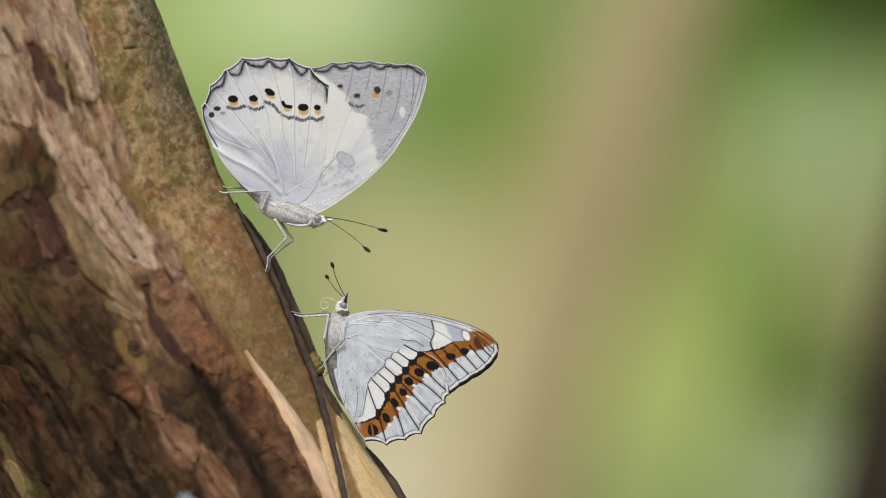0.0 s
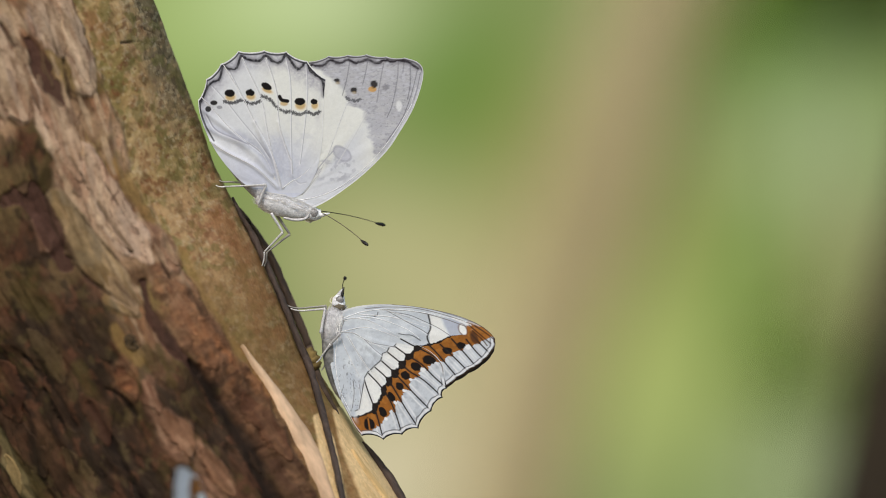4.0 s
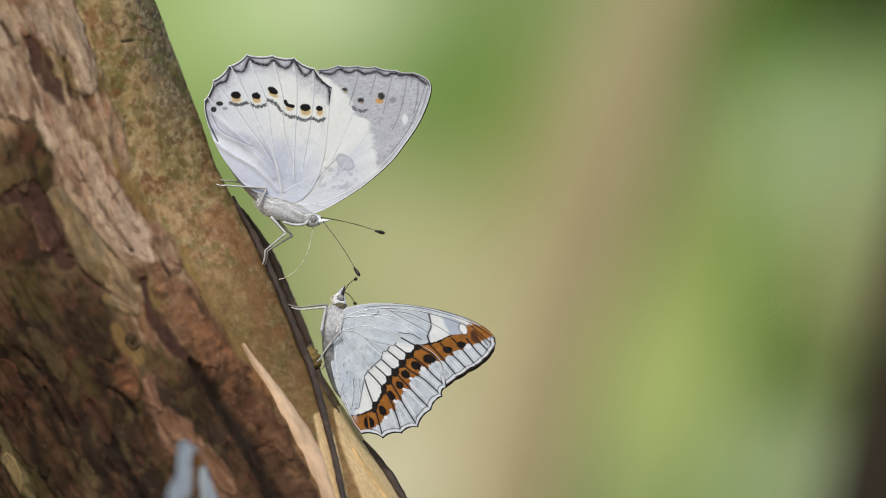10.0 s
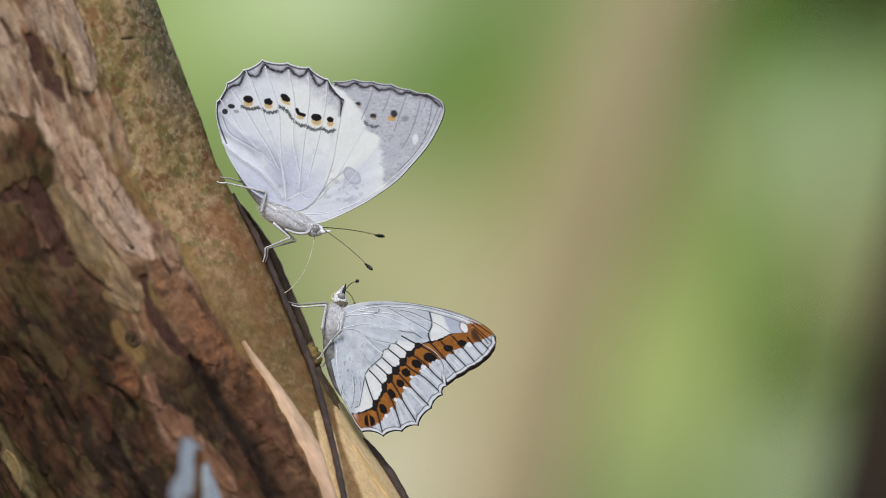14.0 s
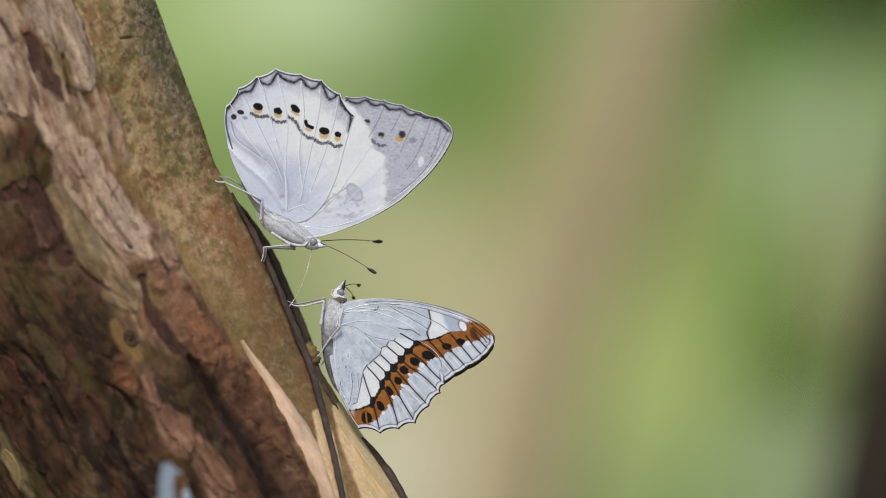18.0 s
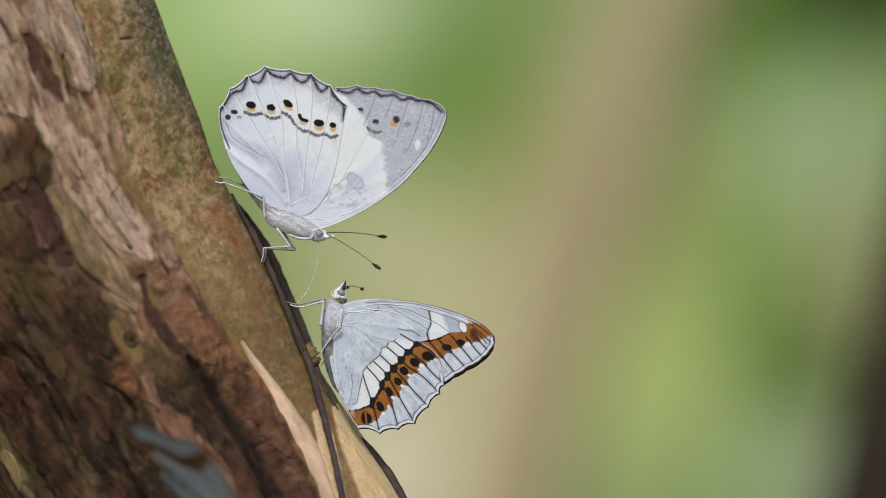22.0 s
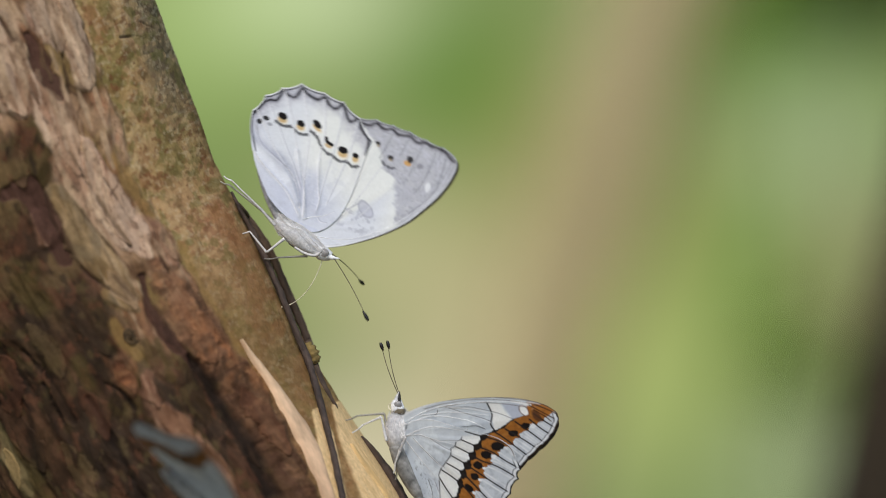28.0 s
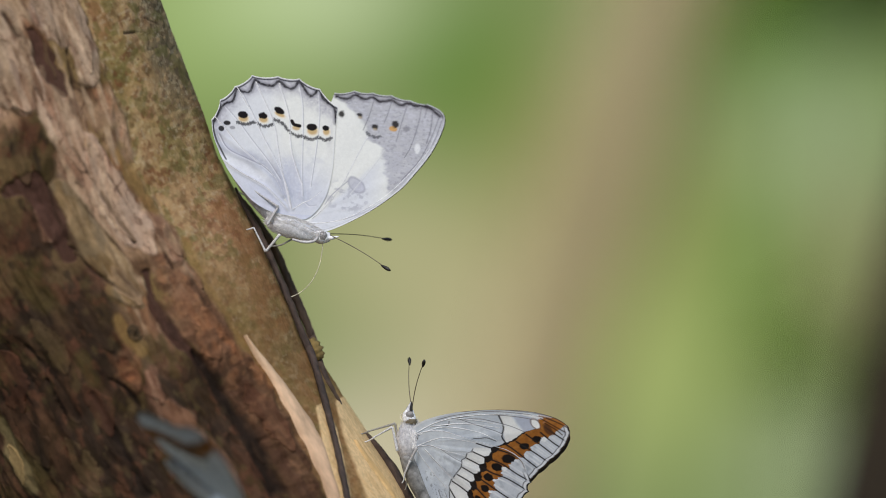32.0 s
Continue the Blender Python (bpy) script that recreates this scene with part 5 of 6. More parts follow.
down(pale, PALE_AT, [(462, 356), (480, 366), (505, 374), (532, 384), (552, 388)], [10, 18, 20, 15, 10], 900, 9, M_HAIR, 3, 3)
down(band, BAND_AT, [(609, 552), (603, 566), (596, 588), (590, 607), (585, 620)], [8, 18, 22, 18, 8], 700, 9, M_HAIR, 5, 4)
down(pale, PALE_AT, [(556, 382), (530, 372), (505, 364), (482, 358), (458, 346)], [4, 8, 8, 7, 3], 520, 13, M_HAIR, -12, 5)
down(band, BAND_AT, [(606, 572), (604, 590), (602, 606)], [5, 6, 4], 240, 10, M_HAIR, -11, 6)
pale_legs = limbs(pale, PALE_AT, PALE_LEGS)
band_legs = limbs(band, BAND_AT, BAND_LEGS)
pale_feelers = feelers(pale, local(PALE_AT, 574, 386, -4), local(PALE_AT, 572, 384, 4), 128)
band_feelers = feelers(band, local(BAND_AT, 614, 530, -4), local(BAND_AT, 613, 530, 4), 98)
pale_tongue = tongue(pale, 8.0)
band_tongue = tongue(band, 5.2)

# the third one sits lower on the front of the trunk, nearer to the viewer
band_limbs = list(band.children_recursive)
count_before = len(scene.collection.objects)
third = copy_thing(band, Matrix.Identity(4))
third_limbs = list(scene.collection.objects)[count_before + 1:]
third.name = "lower_butterfly"
tagged(third, "pale butterfly with an orange-brown band, low on the bark")


# ---- bark in detail: flakes, strips, knot and vine ----
M_OLIVE = grainy("mossy_skin", srgb(84, 74, 38), srgb(140, 118, 70), 80, 0.9, (1, 1, 2), 0.9, 0.0006)
PINK, RED, BROWN, DARK, OLIVE, HONEY, RUST = srgb(166, 138, 110), srgb(132, 90, 62), srgb(60, 43, 30), srgb(46, 32, 25), srgb(112, 92, 62), srgb(176, 144, 94), srgb(100, 62, 44)
M_TAN = grainy("bare_wood", srgb(206, 168, 134), srgb(226, 192, 158), 60, 0.8, (1, 1, 2.5), 0.5, 0.0004)
M_HONEY = grainy("honey_wood", srgb(194, 156, 100), srgb(226, 194, 140), 45, 0.7, (1, 1, 6), 0.5, 0.0004)
M_VINE = grainy("vine_skin", srgb(44, 34, 30), srgb(96, 78, 68), 160, 0.75, (1, 1, 3), 0.8, 0.0005)
M_VINEPALE = grainy("vine_edge", srgb(50, 39, 32), srgb(104, 85, 70), 160, 0.8, (1, 1, 3), 0.8, 0.0005)


def trunk_place(x, y):
    """Down the trunk and round it, of a plan point on its visible side."""
    r = np.array([x - 275.0, y])
    s, n = float(r @ AX), float(r @ AN) + RAD
    for k in range(3):
        n0 = n - float(bow(s))
        a = math.asin(max(-0.999, min(0.999, n0 / RAD)))
    return s, a


def skin(s, a, lift):
    """Points on the trunk's skin, for arrays."""
    r = RAD + lift
    n = r * np.sin(a) + bow(s)
    d = TRUNK_D - r * np.cos(a) * U
    x = 275 + AX[0] * s + AN[0] * (n - RAD)
    y = AX[1] * s + AN[1] * (n - RAD)
    f = (EYE + d) / EYE
    return np.stack([(x - 784) * U * f, d, 1.2 + (441 - y) * U * f], -1)


def flake(name, x, y, length, width, mat, lift=5.0, tilt=0.0, blunt=2.5, curl=3.0, seed=0, taper=0.0, label="", ragged=1.0):
    """A curled plate of bark on the trunk: ragged outline, raised edges, real thickness."""
    s0, a0 = trunk_place(x, y)
    rows, cols = max(13, int(length / 2.6)), max(7, int(width / 2.6) | 1)
    v, u = np.meshgrid(np.linspace(-1, 1, rows), np.linspace(-1, 1, cols), indexing="ij")
    half = width / 2 * np.clip(1 - np.abs(v) ** blunt, 0.03, 1) * (1 + taper * v)
    half = half * (1 + ragged * (0.3 * hashed(v * 3 + seed, np.sign(u) * 3.1 + 0 * v, seed) + 0.25 * hashed(v * 9, np.sign(u) * 2.3 + 0 * v, seed + 3) + 0.16 * hashed(v * 24, np.sign(u) * 1.3 + 0 * v, seed + 4)))
    mid = width * 0.22 * hashed(v[:, :1] * 1.6 + seed, 0 * v[:, :1], seed + 9)
    across = mid + u * half
    s = s0 + v * length / 2
    ct, st = math.cos(radians(tilt)), math.sin(radians(tilt))
    ss = s0 + (s - s0) * ct - across * st
    aa = a0 + (across * ct + (s - s0) * st) / RAD
    h0 = bark_height(ss, aa)
    h = 0.65 * h0 + 0.35 * h0.mean()
    top = h + lift + curl * np.abs(u) ** 3 * (0.4 + 0.6 * hashed(v * 3, u, seed + 5)) + curl * np.abs(v) ** 4 * 0.8 + 1.6 * layers(across / 12, s / 40, seed, 3)
    rim = (np.abs(u) > 0.99) | (np.abs(v) > 0.99)
    top = np.where(rim, h0 - 1.5, top)
    col = None
    if isinstance(mat, tuple):
        arc = RAD * aa
        e = layers(arc / 7, ss / 90, seed + 2, 3)
        col = over(bark_colour(ss, aa), mat, np.full(ss.shape, 0.3))
        col = col * (1 + 0.22 * e + 0.15 * layers(arc / 20, ss / 30, seed + 6, 3))[..., None]
        col = np.clip(col, 0.005, 0.85)
        mat = M_BARK
    me = grid_mesh(name, skin(ss, aa, top), rows, cols, False, col)
    return onto(tree, part(name, me, mat, None, label))


FLAKES = [  # plan place, length, width, tone, lift, tilt
    (22, 160, 150, 62, PINK, 4, 2), (84, 50, 150, 42, PINK, 4, 2), (134, 80, 170, 40, PINK, 5, -2), (118, 255, 170, 44, PINK, 4, 2),
    (178, 350, 170, 34, PINK, 5, 2), (212, 410, 110, 28, PINK, 6, 0), (152, 444, 165, 46, OLIVE, 4, 4), (222, 535, 90, 32, PINK, 4, 2),
]
MORE = [
    (326, 556, 120, 46, RED, 3, 2), (366, 622, 100, 50, RED, 3, 0), (470, 770, 150, 52, RUST, 4, 0), (316, 780, 100, 44, RED, 5, 3), (384, 850, 110, 40, RED, 4, 2),
    (230, 692, 70, 26, RUST, 4, 4), (272, 714, 70, 26, RUST, 4, 2), (300, 455, 70, 26, PINK, 4, 0), (240, 788, 70, 26, BROWN, 3, 2),
]
LOW = [
    (20, 700, 130, 60, RUST, 3, 3), (90, 640, 120, 44, OLIVE, 3, 3), (170, 600, 120, 40, BROWN, 3, 2), (120, 730, 110, 44, BROWN, 3, 2), (180, 750, 110, 40, RUST, 3, 2),
    (150, 850, 120, 46, OLIVE, 3, 2), (60, 800, 130, 50, BROWN, 3, 2), (30, 300, 120, 56, OLIVE, 3, 2), (34, 848, 80, 26, HONEY, 4, 3), (210, 860, 90, 40, BROWN, 3, 2),
]
for k, (x, y, ln, wd, tone, lf, tl) in enumerate(FLAKES + MORE + LOW):
    flake("bark_flake", x, y, ln, wd, tone, lf * 0.5, tl, 2.2, 2.0, k, ragged=0.7)

# thin scales between the large flakes
rng = random.Random(7)
for k in range(110):
    n = rng.uniform(-290, 160)
    s = rng.uniform(-40, 1060)
    p = np.array([275.0, 0]) + AX * s + AN * (n - RAD)
    strip = 60 < n < 190 and s < 430
    tone = rng.choice([PINK, PINK, HONEY, OLIVE]) if strip else rng.choice([BROWN, BROWN, DARK, RUST, BROWN] if n < 60 or s > 640 else [RED, BROWN, RED, DARK])
    flake("bark_scale", p[0], p[1], rng.uniform(30, 80), rng.uniform(9, 22), tone, rng.uniform(0.3, 1.4), rng.uniform(-4, 8), 1.5, 1.0, 100 + k)

# a peeled strip of bare wood
def bare_strip(line, mat, label):
    """A smooth peeled strip that follows a line down the trunk, with a raised left lip."""
    c = curve_through(line, 10)
    cols = 9
    rows = len(c)
    S, A, L = np.zeros((rows, cols)), np.zeros((rows, cols)), np.zeros((rows, cols))
    for k, (x, y, half) in enumerate(c):
        for j in range(cols):
            u = 2 * j / (cols - 1) - 1
            w = half * (1 + 0.12 * hashed(k / 4, 3.1 * u, 5))
            S[k, j], A[k, j] = trunk_place(x + u * w * AN[0], y + u * w * AN[1])
            L[k, j] = 5.5 + 2.0 * (1 - u * u) - 1.0 * u
    h = bark_height(S, A)
    top = 0.3 * h + 0.7 * h.mean() + L
    top[:, 0], top[:, -1] = h[:, 0] - 2, h[:, -1] - 2
    return onto(tree, part("bare_strip", grid_mesh("bare_strip", skin(S, A, top), rows, cols), mat, None, label))


bare_strip([(432, 622, 1.2), (458, 660, 5), (494, 710, 9), (530, 768, 15), (558, 820, 16), (580, 880, 13), (606, 960, 10)], M_TAN, "pale strip of bare wood")
flake("honey_splinter", 668, 868, 150, 22, M_HONEY, 3, 1, 2.0, 1.0, 304, 0.2, "honey-coloured splinter of bare wood")



M_KNOT = grainy("knot_skin", srgb(58, 43, 22), srgb(112, 86, 48), 140, 0.9, (1, 1, 1), 0.8, 0.0005)


def knot(x, y, r):
    s, a = trunk_place(x, y)
    v, u = np.meshgrid(np.linspace(0, 1, 9), np.linspace(0, 2 * np.pi, 25), indexing="ij")
    rr = r * (1 + 0.15 * hashed(u * 2, v, 4))
    h = bark_height(np.array([s]), np.array([a]))[0] + 2 + 2.2 * np.cos(v * 7.0) * (1 - v) * 0.6 + 3 * (1 - v * v) * hashed(u * 1.5, v * 3, 8)
    h = np.where(v > 0.99, h - 18, h)
    me = grid_mesh("knot", skin(s + 1.2 * rr * v * np.cos(u), a + rr * v * np.sin(u) / RAD, h), 9, 25)
    return onto(tree, part("knot", me, M_KNOT, None, "small round branch knot"))


knot(239, 616, 15)


def beside_trunk(x, y, r):
    """Depth of a stem of radius r that lies on the trunk at a plan point."""
    p = np.array([x - 275.0, y])
    n = float(p @ AN) + RAD - float(bow(float(p @ AX)))
    return TRUNK_D - math.sqrt(max(0.0, (RAD + 6) ** 2 - n * n)) * U - r * 0.5 * U


def vine(points, radii, mat, label, d):
    line = curve_through([(x, y, r) for (x, y), r in zip(points, radii)], 10)
    path = [at(x, y, beside_trunk(x, y, r) + d) for x, y, r in line]
    me = tube(path, [r * U * (1 + 0.03 * math.sin(k * 0.9) + 0.04 * math.sin(k * 0.31)) for k, (x, y, r) in enumerate(line)], 10)
    for v in me.vertices:
        v.co += Vector((1, 0.4, 0.3)) * (noise.noise(v.co * 700) * 1.0 * U)
    base = path[-1]
    thing = tagged(new("vine"), label, "vine")
    thing.location = base
    ob = part("stem", me, mat, thing)
    ob.location = -base
    return thing


VINE = [(418, 360), (432, 390), (452, 425), (474, 470), (496, 520), (518, 572), (537, 620), (552, 655), (566, 700), (582, 760), (597, 820), (610, 880), (622, 940), (650, 1040)]
vine(VINE, [2, 4, 5.5, 6, 6, 6, 6.5, 7, 6.5, 6, 6, 6, 6, 6], M_VINE, "dark thin vine stem running down along the bark", -0.0006)
EDGE = [(424, 374), (444, 402), (470, 440), (494, 484), (516, 536), (538, 586), (556, 634), (566, 668), (582, 706), (604, 744)]
vine(EDGE, [3, 6, 7.5, 8, 8, 8, 8, 7, 6, 3], M_VINEPALE, "grey-brown dry vine pressed against the bark", 0.002)
vine([(648, 792), (668, 818), (688, 846), (708, 878), (730, 920), (760, 990)], [2, 6, 8, 9, 9, 9], M_VINE, "short dark root at the trunk's edge", 0.001)
node = tagged(new("vine_node"), "mossy olive thickening where the vine is joined", "vine node")
node.location = at(557, 646, beside_trunk(557, 646, 8))
me = tube([Vector((AX[0] * k * 3.4, 0, -AX[1] * k * 3.4)) * U for k in range(-6, 7)], [U * (7 + 8 * math.cos(k / 6.5 * 1.5) + 1.5 * math.sin(k * 2.0)) for k in range(-6, 7)], 12)
for v in me.vertices:
    v.co += Vector((1, 0.6, 0.5)) * (noise.noise(v.co * 1200) * 3.0 * U)
part("swelling", me, M_OLIVE, node)


# ---- how things move ----
def perch(x, y, turn):
    """A butterfly's pose: the plan point of its body and its lean in degrees, anticlockwise."""
    return Matrix.Translation(at(x, y)) @ Matrix.Rotation(-radians(turn), 4, "Y")


def low_perch(x, y, turn, swing, tip=40, roll=0, d=-0.060):
    """The third butterfly's pose: swing turns it about the upright, tip leans its wings towards the viewer, roll leans it sideways."""
    return Matrix.Translation(at(x, y, d)) @ Matrix.Rotation(-radians(roll), 4, "Y") @ Matrix.Rotation(radians(tip), 4, "X") @ Matrix.Rotation(radians(swing), 4, "Z") @ Matrix.Rotation(-radians(turn), 4, "Y")


def between(table, t):
    ts = [r[0] for r in table]
    return [float(np.interp(t, ts, [r[k] for r in table])) for k in range(1, len(table[0]))]


def flap(parts, body_at, table):
    """Opens the wings: rows of seconds, degrees of lean, degrees by which the forewing turns in its plane, gape between the pairs, and how far the far forewing fans out."""
    for wname, obs in parts.items():
        for ob, far in zip(obs, (0, 1)):
            hinge = ob.location.copy()
            walk(ob, [(t, Matrix.Translation(hinge) @ Matrix.Rotation(radians(psi - far * gape), 4, HINGE_AXIS)
                       @ Matrix.Rotation(-radians(fw - far * fan if wname == "forewing" else 0), 4, "Y")) for t, psi, fw, gape, fan in table])


def step_legs(legs, rows, feet):
    """Keeps each foot on its place on the bark while the body moves."""
    for (leg, shin, foot, hip, l1, l2, bend, d), table in zip(legs, feet):
        a, b, c = [], [], []
        for t, m in rows:
            x, y, toe = between(table, t)
            inv = m.inverted()
            dd = 0.4 * d * U
            f = inv @ (at(x, y) + Vector((0, dd, 0)))
            k = knee_of(hip, f, l1, l2, bend)
            e = k + (f - k).normalized() * l2
            way = inv.to_3x3() @ Vector((math.cos(radians(toe)), 0.15, math.sin(radians(toe))))
            a.append((t, aim(hip, k)))
            b.append((t, aim(k, e)))
            c.append((t, aim(e, e + way)))
        walk(leg, a)
        walk(shin, b)
        walk(foot, c)


def wave(feeler, rows, length, table):
    """Turns an antenna so that its tip lies at the given plan points."""
    ob, base, side = feeler
    out = []
    for t, m in rows:
        if any(abs(t - r[0]) < 0.01 for r in table):
            x, y = between(table, t)
            tip = m.inverted() @ at(x, y)
            tip.y = base.y
            out.append((t, aim(base, spread(base, tip, length, side))))
    walk(ob, out)


def uncoil(segments, root, link, table, step_s=0.25):
    """Rolls a tongue up or down: rows of seconds, first heading, bend of each segment near the root and near the tip, in degrees."""
    ts = sorted(set([r[0] for r in table] + [k * step_s for k in range(int(32 / step_s) + 1)]))
    keys = [[] for s in segments]
    for t in ts:
        head, c0, c1 = between(table, t)
        p = root.copy()
        for k in range(len(segments)):
            d = Vector((math.cos(radians(head)), 0.02, math.sin(radians(head))))
            keys[k].append((t, aim(p, p + d)))
            p = p + d * link * U
            head += c0 + (c1 - c0) * (k / (len(segments) - 1))
    for s, rows in zip(segments, keys):
        walk(s, rows)


def motions():
    pale_rows = [
        (0, perch(500.0, 360.0, -0.0)), (0.5, perch(500.1, 360.0, -0.0)), (1, perch(500.0, 360.0, -0.0)), (1.5, perch(500.1, 361.0, 0.1)),
        (2, perch(499.2, 360.0, -0.3)), (2.5, perch(500.0, 360.0, -0.0)), (3, perch(500.2, 360.7, 0.1)), (3.5, perch(500.3, 359.7, 0.0)),
        (5.5, perch(499.4, 359.9, 0.1)), (6, perch(500.0, 360.0, 0.0)), (6.5, perch(500.0, 360.3, 0.1)), (7, perch(500.3, 360.5, 0.2)),
        (7.5, perch(500.3, 360.5, 0.2)), (8, perch(499.8, 360.3, 0.3)), (8.5, perch(500.0, 361.2, 0.0)), (9, perch(499.9, 371.6, -3.9)),
        (9.5, perch(499.3, 375.0, -5.5)), (10, perch(499.8, 369.1, -3.0)), (10.5, perch(500.7, 382.2, -7.4)), (11, perch(503.9, 382.3, -7.3)),
        (11.5, perch(504.2, 382.4, -6.5)), (12, perch(505.7, 382.9, -6.3)), (12.5, perch(504.0, 387.3, -8.1)), (13, perch(505.2, 385.1, -7.0)),
        (13.5, perch(506.3, 384.2, -6.5)), (14, perch(505.5, 386.2, -7.7)), (14.5, perch(504.0, 389.4, -9.1)), (16.5, perch(505.9, 402.6, -13.9)),
        (17, perch(507.5, 406.5, -14.0)), (17.5, perch(507.8, 407.6, -13.4)), (18, perch(507.5, 405.7, -13.0)), (18.5, perch(506.8, 406.1, -13.3)),
        (19, perch(509.0, 403.6, -11.3)), (19.5, perch(508.7, 401.6, -10.8)), (20, perch(508.6, 402.5, -11.1)), (20.5, perch(510.3, 400.0, -9.4)),
        (21, perch(510.8, 400.9, -9.9)), (21.5, perch(512.7, 397.2, -8.7)), (22, perch(514.7, 395.5, -7.4)), (22.5, perch(514.6, 394.0, -7.0)),
        (23, perch(516.4, 388.9, -4.4)), (23.5, perch(513.4, 398.1, -9.3)), (24, perch(514.3, 397.9, -9.9)), (24.5, perch(513.4, 412.8, -15.4)),
        (25, perch(518.5, 412.6, -15.7)), (25.5, perch(513.7, 381.7, -4.3)), (27.5, perch(506.9, 360.8, -2.3)), (27.6, perch(560, 418, -18)), (27.7, perch(566, 440, -30)), (27.8, perch(556, 432, -24)),
        (27.9, perch(542, 424, -22)), (28, perch(534, 421, -20)), (28.1, perch(521, 416, -11)), (28.2, perch(518, 414.5, -8)), (28.5, perch(516.6, 413.5, -5.9)), (29, perch(512.1, 413.7, -3.7)), (29.5, perch(512.1, 415.2, -3.0)),
        (30, perch(512.2, 412.9, -1.9)), (30.5, perch(510.9, 414.9, -2.9)), (31, perch(512.6, 415.1, -2.2)), (31.5, perch(512.2, 414.1, -1.9)),
        (32, perch(511.7, 414.4, -2.2)),
    ]
    band_rows = [
        (0, perch(600.0, 590.0, -0.0)), (0.5, perch(600.1, 590.0, -0.0)), (1, perch(600.0, 590.0, 0.0)), (1.5, perch(600.0, 590.0, -0.0)),
        (2, perch(600.3, 590.0, -0.0)), (2.5, perch(600.0, 590.0, -0.0)), (3, perch(600.8, 589.3, -0.3)), (3.5, perch(600.3, 589.7, -0.0)),
        (5.5, perch(599.8, 588.1, -0.5)), (6, perch(600.0, 590.0, -0.0)), (6.5, perch(600.6, 588.9, -0.2)), (7, perch(600.8, 589.6, -0.3)),
        (7.5, perch(600.0, 588.7, -0.5)), (8, perch(600.5, 589.5, -0.2)), (8.5, perch(601.0, 588.4, -0.5)), (9, perch(599.6, 588.7, -0.3)),
        (9.5, perch(601.0, 589.4, -0.5)), (10, perch(599.8, 588.7, -0.5)), (10.5, perch(600.8, 589.4, -0.7)), (11, perch(601.1, 589.1, -1.0)),
        (11.5, perch(600.5, 588.5, -1.0)), (12, perch(601.1, 588.5, -1.0)), (12.5, perch(600.8, 589.5, -0.8)), (13, perch(599.9, 588.8, -1.0)),
        (13.5, perch(601.1, 588.8, -1.0)), (14, perch(600.5, 589.9, -0.7)), (14.5, perch(601.1, 587.9, -1.0)), (16.5, perch(601.6, 584.8, -1.7)),
        (17, perch(602.2, 584.3, -2.0)), (17.5, perch(601.5, 585.2, -2.0)), (18, perch(601.3, 584.5, -1.7)), (18.5, perch(601.9, 584.6, -2.0)),
        (19, perch(601.9, 585.3, -1.7)), (19.5, perch(602.2, 583.9, -2.0)), (20, perch(601.0, 584.9, -2.0)), (20.5, perch(601.8, 584.9, -2.0)),
        (21, perch(602.2, 583.9, -2.0)), (21.5, perch(602.4, 584.6, -2.2)), (22, perch(601.9, 584.0, -2.0)), (22.5, perch(601.6, 583.9, -2.0)),
        (23, perch(602.2, 585.5, -2.0)), (23.5, perch(603.3, 583.7, -2.5)), (24, perch(603.0, 582.3, -2.7)), (24.5, perch(603.3, 581.0, -3.0)),
        (25, perch(613.1, 606.5, -1.2)), (25.5, perch(646.3, 681.3, 12.1)), (27.5, perch(663.6, 717.1, 10.0)), (28, perch(715.2, 784.8, 12.2)),
        (28.5, perch(728.5, 811.5, 10.6)), (29, perch(727.3, 811.5, 10.7)), (29.5, perch(728.5, 812.1, 10.6)), (30, perch(728.8, 810.2, 10.5)),
        (30.5, perch(730.3, 812.1, 10.9)), (31, perch(728.7, 810.6, 11.0)), (31.5, perch(730.2, 811.2, 10.9)), (32, perch(727.8, 810.0, 11.0)),
    ]
    walk(pale, pale_rows)
    walk(band, band_rows)
    flap(pale_parts, PALE_AT, [
        (0, 0, 0, 0, 0), (8.5, 0, 0, 0, 0), (9, -8, -0.3, 0, 0.3), (10.5, -9, -0.9, 0, 0.4), (14.5, -11, -1.5, 0, 0.4), (17, -10, -1.5, 0, 0.4), (20, -10, -1.5, 0, 0.4), (23, -15, -1.5, 0, 0.4),
        (25.5, -15.5, -1.5, 0, 0.4), (26, -15.5, -1.3, 0, 0.4), (26.5, -15, -1, 0, 0.4), (27, -14.5, -0.5, 0, 0.5), (27.4, -14.4, 0, 0, 0.6), (27.5, -14, 0, 0, 0.8), (27.6, 14, 0, 40, 2), (27.7, 46, 2, 76, 3), (27.8, -10, 3, 14, 2), (27.9, -20, 2.6, 1, 1.5), (28, -29, 2, 0, 1.2), (28.1, -26, 1, 0, 1), (28.3, -24, -1.4, 0, 1), (28.5, -20, -3.6, 0, 0.6), (29, -18, -5.6, 0, 0.4), (32, -18.5, -5.5, 0, 0.4)])
    flap(band_parts, BAND_AT, [(0, 0, 0, 0, 1.8), (25, 0, 0, 0, 1.8), (25.5, 4, 0, 1, 2.2), (27.5, 13, 0, 1, 2), (28.5, 16, 0, 1, 2), (32, 16, 0, 1, 2)])
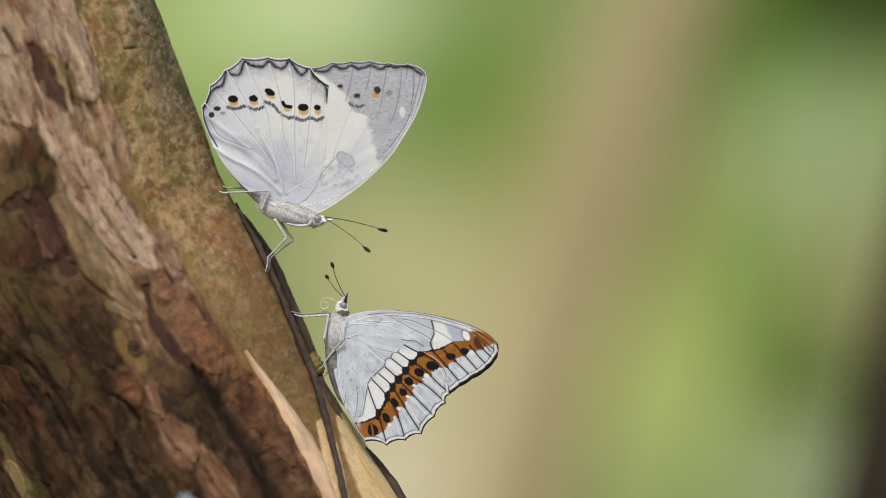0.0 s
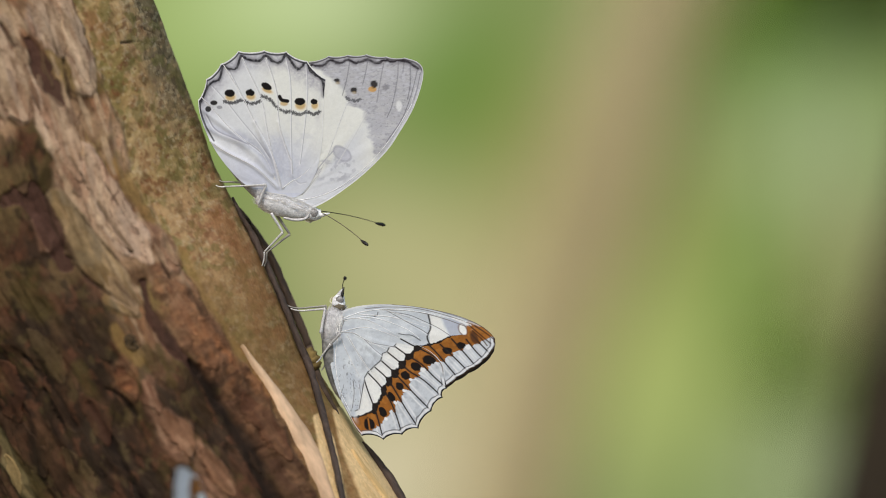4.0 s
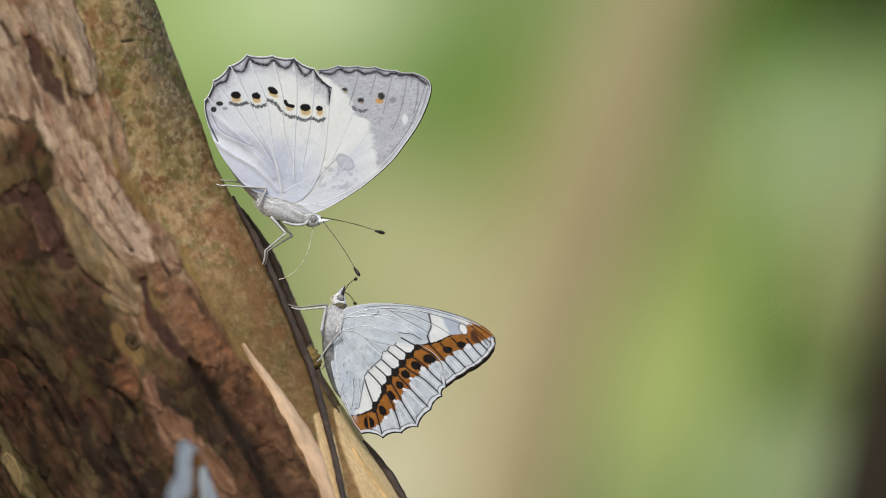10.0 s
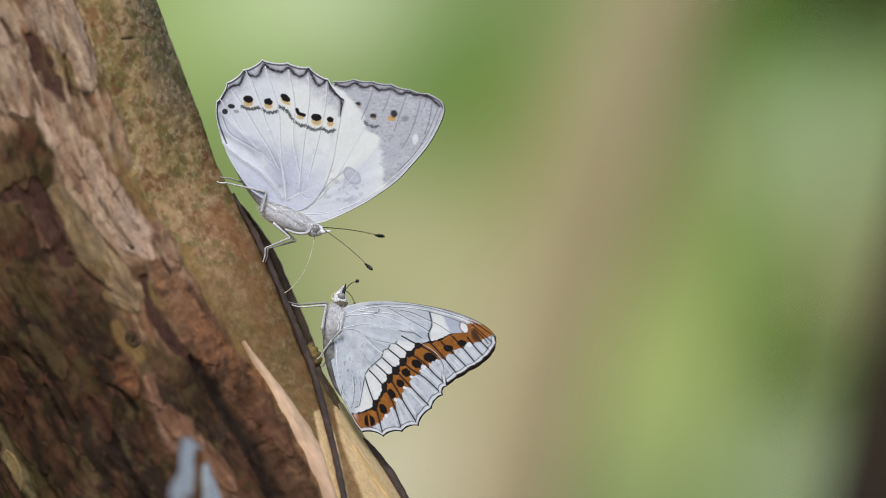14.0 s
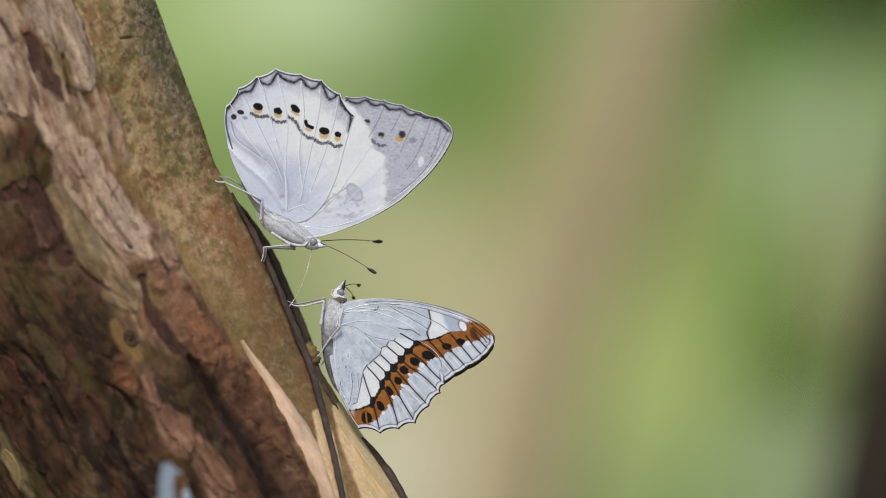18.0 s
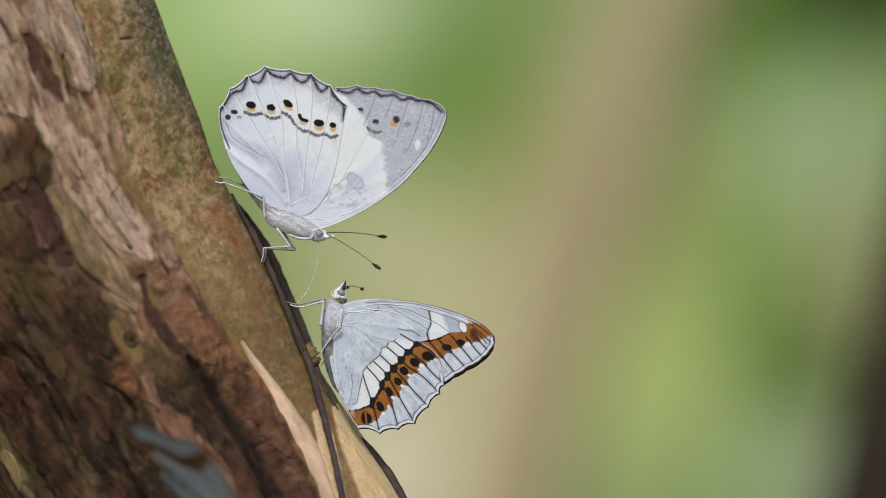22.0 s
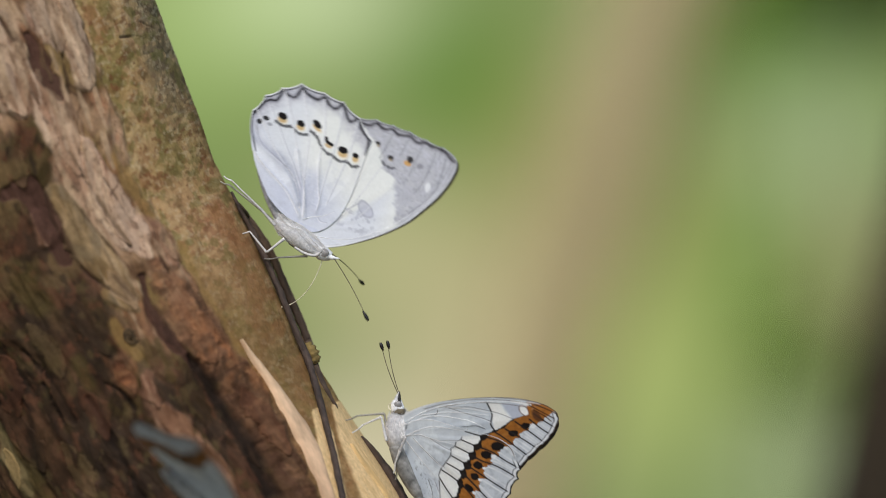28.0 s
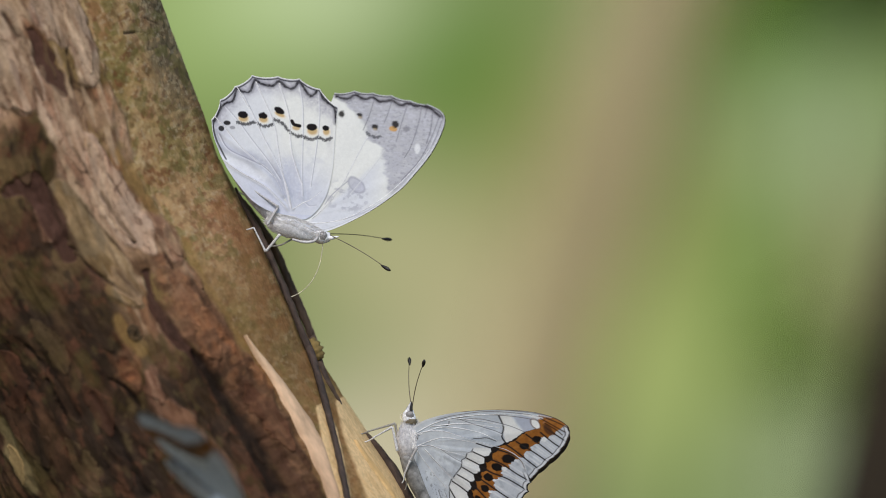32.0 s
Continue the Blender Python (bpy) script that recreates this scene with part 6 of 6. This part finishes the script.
    # where the feet hold: seconds, plan place of the ankle, way of the toes
    step_legs(pale_legs, pale_rows, [
        [(0, 404, 341, 172), (27.5, 404, 340, 172), (28, 404, 326, 150), (28.5, 432, 352, 165), (32, 432, 352, 165)],
        [(0, 474, 456, -100), (25.5, 474, 456, -100), (27.5, 452, 424, -140), (28, 450, 430, 190), (32, 450, 430, 190)],
        [(0, 410, 332, 172), (27.5, 410, 332, 172), (28, 412, 346, 160), (32, 438, 372, 160)],
        [(0, 478, 457, -100), (25.5, 478, 457, -100), (27.5, 484, 470, -140), (28, 500, 476, 185), (32, 500, 460, 185)]])
    step_legs(band_legs, band_rows, [
        [(0, 546, 560, 172), (24.5, 546, 560, 172), (25, 556, 566, 150), (25.5, 590, 662, 170), (27.5, 612, 706, 200), (28, 650, 772, 215), (28.5, 664, 800, 205), (32, 664, 800, 205)],
        [(0, 575, 641, -130), (24.5, 575, 641, -130), (25, 594, 670, -110), (25.5, 616, 740, -100), (27.5, 650, 790, -100), (28, 700, 860, -100), (28.5, 708, 886, -105), (32, 708, 886, -105)],
        [(0, 536, 556, 165), (24.5, 536, 556, 165), (25, 540, 540, 150), (25.5, 584, 650, 165), (27.5, 606, 694, 190), (28, 640, 756, 200), (28.5, 654, 790, 195), (32, 654, 790, 195)],
        [(0, 582, 652, -120), (24.5, 582, 652, -120), (25, 590, 680, -110), (25.5, 620, 756, -100), (27.5, 656, 806, -95), (28, 706, 872, -95), (28.5, 716, 900, -100), (32, 716, 900, -100)]])
    wave(pale_feelers[0], pale_rows, 128, [(0, 652, 443), (1, 651, 444), (2, 654, 443), (3, 654, 442), (6, 656, 443), (7, 657, 443), (8, 659, 443), (9, 643, 480), (10, 639, 496), (11, 646, 507), (12, 654, 495), (13, 657, 490), (14, 660, 491), (17, 669, 504), (18, 669, 499), (19, 672, 492), (20, 670, 495), (21, 674, 495), (22, 677, 490), (23, 681, 479), (24, 679, 493), (24.5, 671, 517), (25, 653, 547), (25.5, 667, 469), (27.5, 685, 440), (28, 659, 587), (28.5, 678, 527), (29, 678, 518), (30, 683, 509), (31, 685, 507), (32, 687, 503)])
    wave(pale_feelers[1], pale_rows, 128, [(0, 680, 408), (1, 679, 407), (2, 680, 406), (3, 681, 407), (6, 685, 409), (7, 683, 408), (8, 681, 408), (9, 676, 429), (10, 680, 424), (11, 675, 438), (12, 679, 434), (13, 682, 432), (14, 679, 435), (17, 675, 449), (18, 678, 446), (19, 684, 445), (20, 683, 445), (21, 681, 442), (22, 686, 436), (23, 691, 425), (24, 686, 438), (24.5, 676, 464), (25, 660, 519), (25.5, 681, 428), (27.5, 671, 419), (28, 648, 522), (28.5, 672, 481), (29, 678, 477), (30, 683, 457), (31, 682, 455), (32, 688, 451)])
    wave(band_feelers[0], band_rows, 98, [(0, 589, 468), (1, 604, 477), (2, 611, 486), (3, 615, 494), (6, 627, 511), (7, 631, 510), (8, 634, 510), (9, 636, 505), (11, 637, 507), (13, 637, 511), (14, 638, 514), (17, 643, 521), (19, 646, 524), (21, 647, 526), (23, 653, 531), (24, 651, 539), (24.5, 656, 555), (25, 609, 488), (25.5, 597, 527), (27.5, 667, 569), (28, 693, 623), (28.5, 739, 651), (29, 744, 653), (30, 749, 658), (31, 751, 663), (32, 751, 667)])
    wave(band_feelers[1], band_rows, 98, [(0, 577, 490), (1, 590, 512), (2, 595, 522), (3, 598, 530), (6, 624, 546), (9, 632, 550), (14, 632, 557), (24, 605, 515), (24.5, 589, 503), (25, 670, 468), (25.5, 615, 541), (27.5, 661, 591), (28, 682, 630), (28.5, 711, 659), (29, 719, 662), (30, 723, 664), (31, 725, 665), (32, 725, 665)])
    uncoil(pale_tongue, local(PALE_AT, 562, 400, -2), 8.0, [
        (0, 215, -50, -62), (7, 215, -50, -62), (8, 262, -4, -58), (8.6, 262, -2, -22), (9, 262, -1, -9), (10.5, 266, -1, -9), (12, 266, -1, -7), (14.5, 268, -1, -6),
        (17, 272, -1, -3), (22, 276, -1, -6), (23, 280, -2, -14), (24.5, 276, -1, -6), (25.5, 282, -4, -34), (27.5, 250, -3, -12), (28, 270, -1, -8), (32, 268, -2, -8)])
    uncoil(band_tongue, local(BAND_AT, 600, 538, -2), 5.2, [
        (0, 140, 4, 58), (1, 140, 6, 58), (2, 150, 14, 62), (3, 165, 48, 60), (24.5, 165, 48, 60), (25.5, 165, 46, 58), (32, 165, 46, 58)], 0.5)
    walk(third, [
        (0, low_perch(399, 1084, 125, 74, 32, 29)), (3, low_perch(401, 1059, 125, 74, 32, 29)), (3.5, low_perch(401, 1057, 125, 74, 32, 29)), (5.5, low_perch(404, 1019, 125, 74, 32, 29)), (7, low_perch(393, 1034, 125, 74, 32, 29)), (9, low_perch(401, 1013, 125, 74, 32, 29)), (10, low_perch(404, 1004, 125, 74, 32, 29)), (11.5, low_perch(404, 1001, 125, 74, 32, 29)), (13, low_perch(406, 1003, 125, 74, 32, 29)), (14.5, low_perch(408, 1004, 125, 74, 32, 29)), (16.5, low_perch(397, 1033, 125, 74, 32, 29)), (17, low_perch(390, 1039, 125, 74, 32, 29)), (18, low_perch(375, 1049, 125, 74, 32, 29)),
        (18.4, low_perch(366, 1080, 116, 90, 44, 24)), (18.7, low_perch(340, 1100, 108, 104, 52, 16)), (18.9, low_perch(330, 1050, 102, 114, 56, 10)),
        (19.2, low_perch(366, 978, 96, 123, 63, 13)), (19.6, low_perch(392, 956, 93.4, 127, 65, 15)), (20, low_perch(399, 940, 93.4, 127, 65, 15)), (21, low_perch(399, 934, 93.4, 127, 65, 15)),
        (25.5, low_perch(399, 929, 93.4, 127, 65, 15)), (28, low_perch(399, 932, 93.4, 127, 65, 15)), (29, low_perch(399, 928, 93.4, 127, 65, 15)), (31, low_perch(400, 924, 93.4, 127, 65, 15)), (32, low_perch(400, 922, 93.4, 127, 65, 15))])
    # its limbs are held as the banded one holds them at the end
    for twin, limb in zip(third_limbs, band_limbs):
        if "wing" not in limb.name:
            twin.matrix_basis = limb.matrix_basis.copy()


motions()
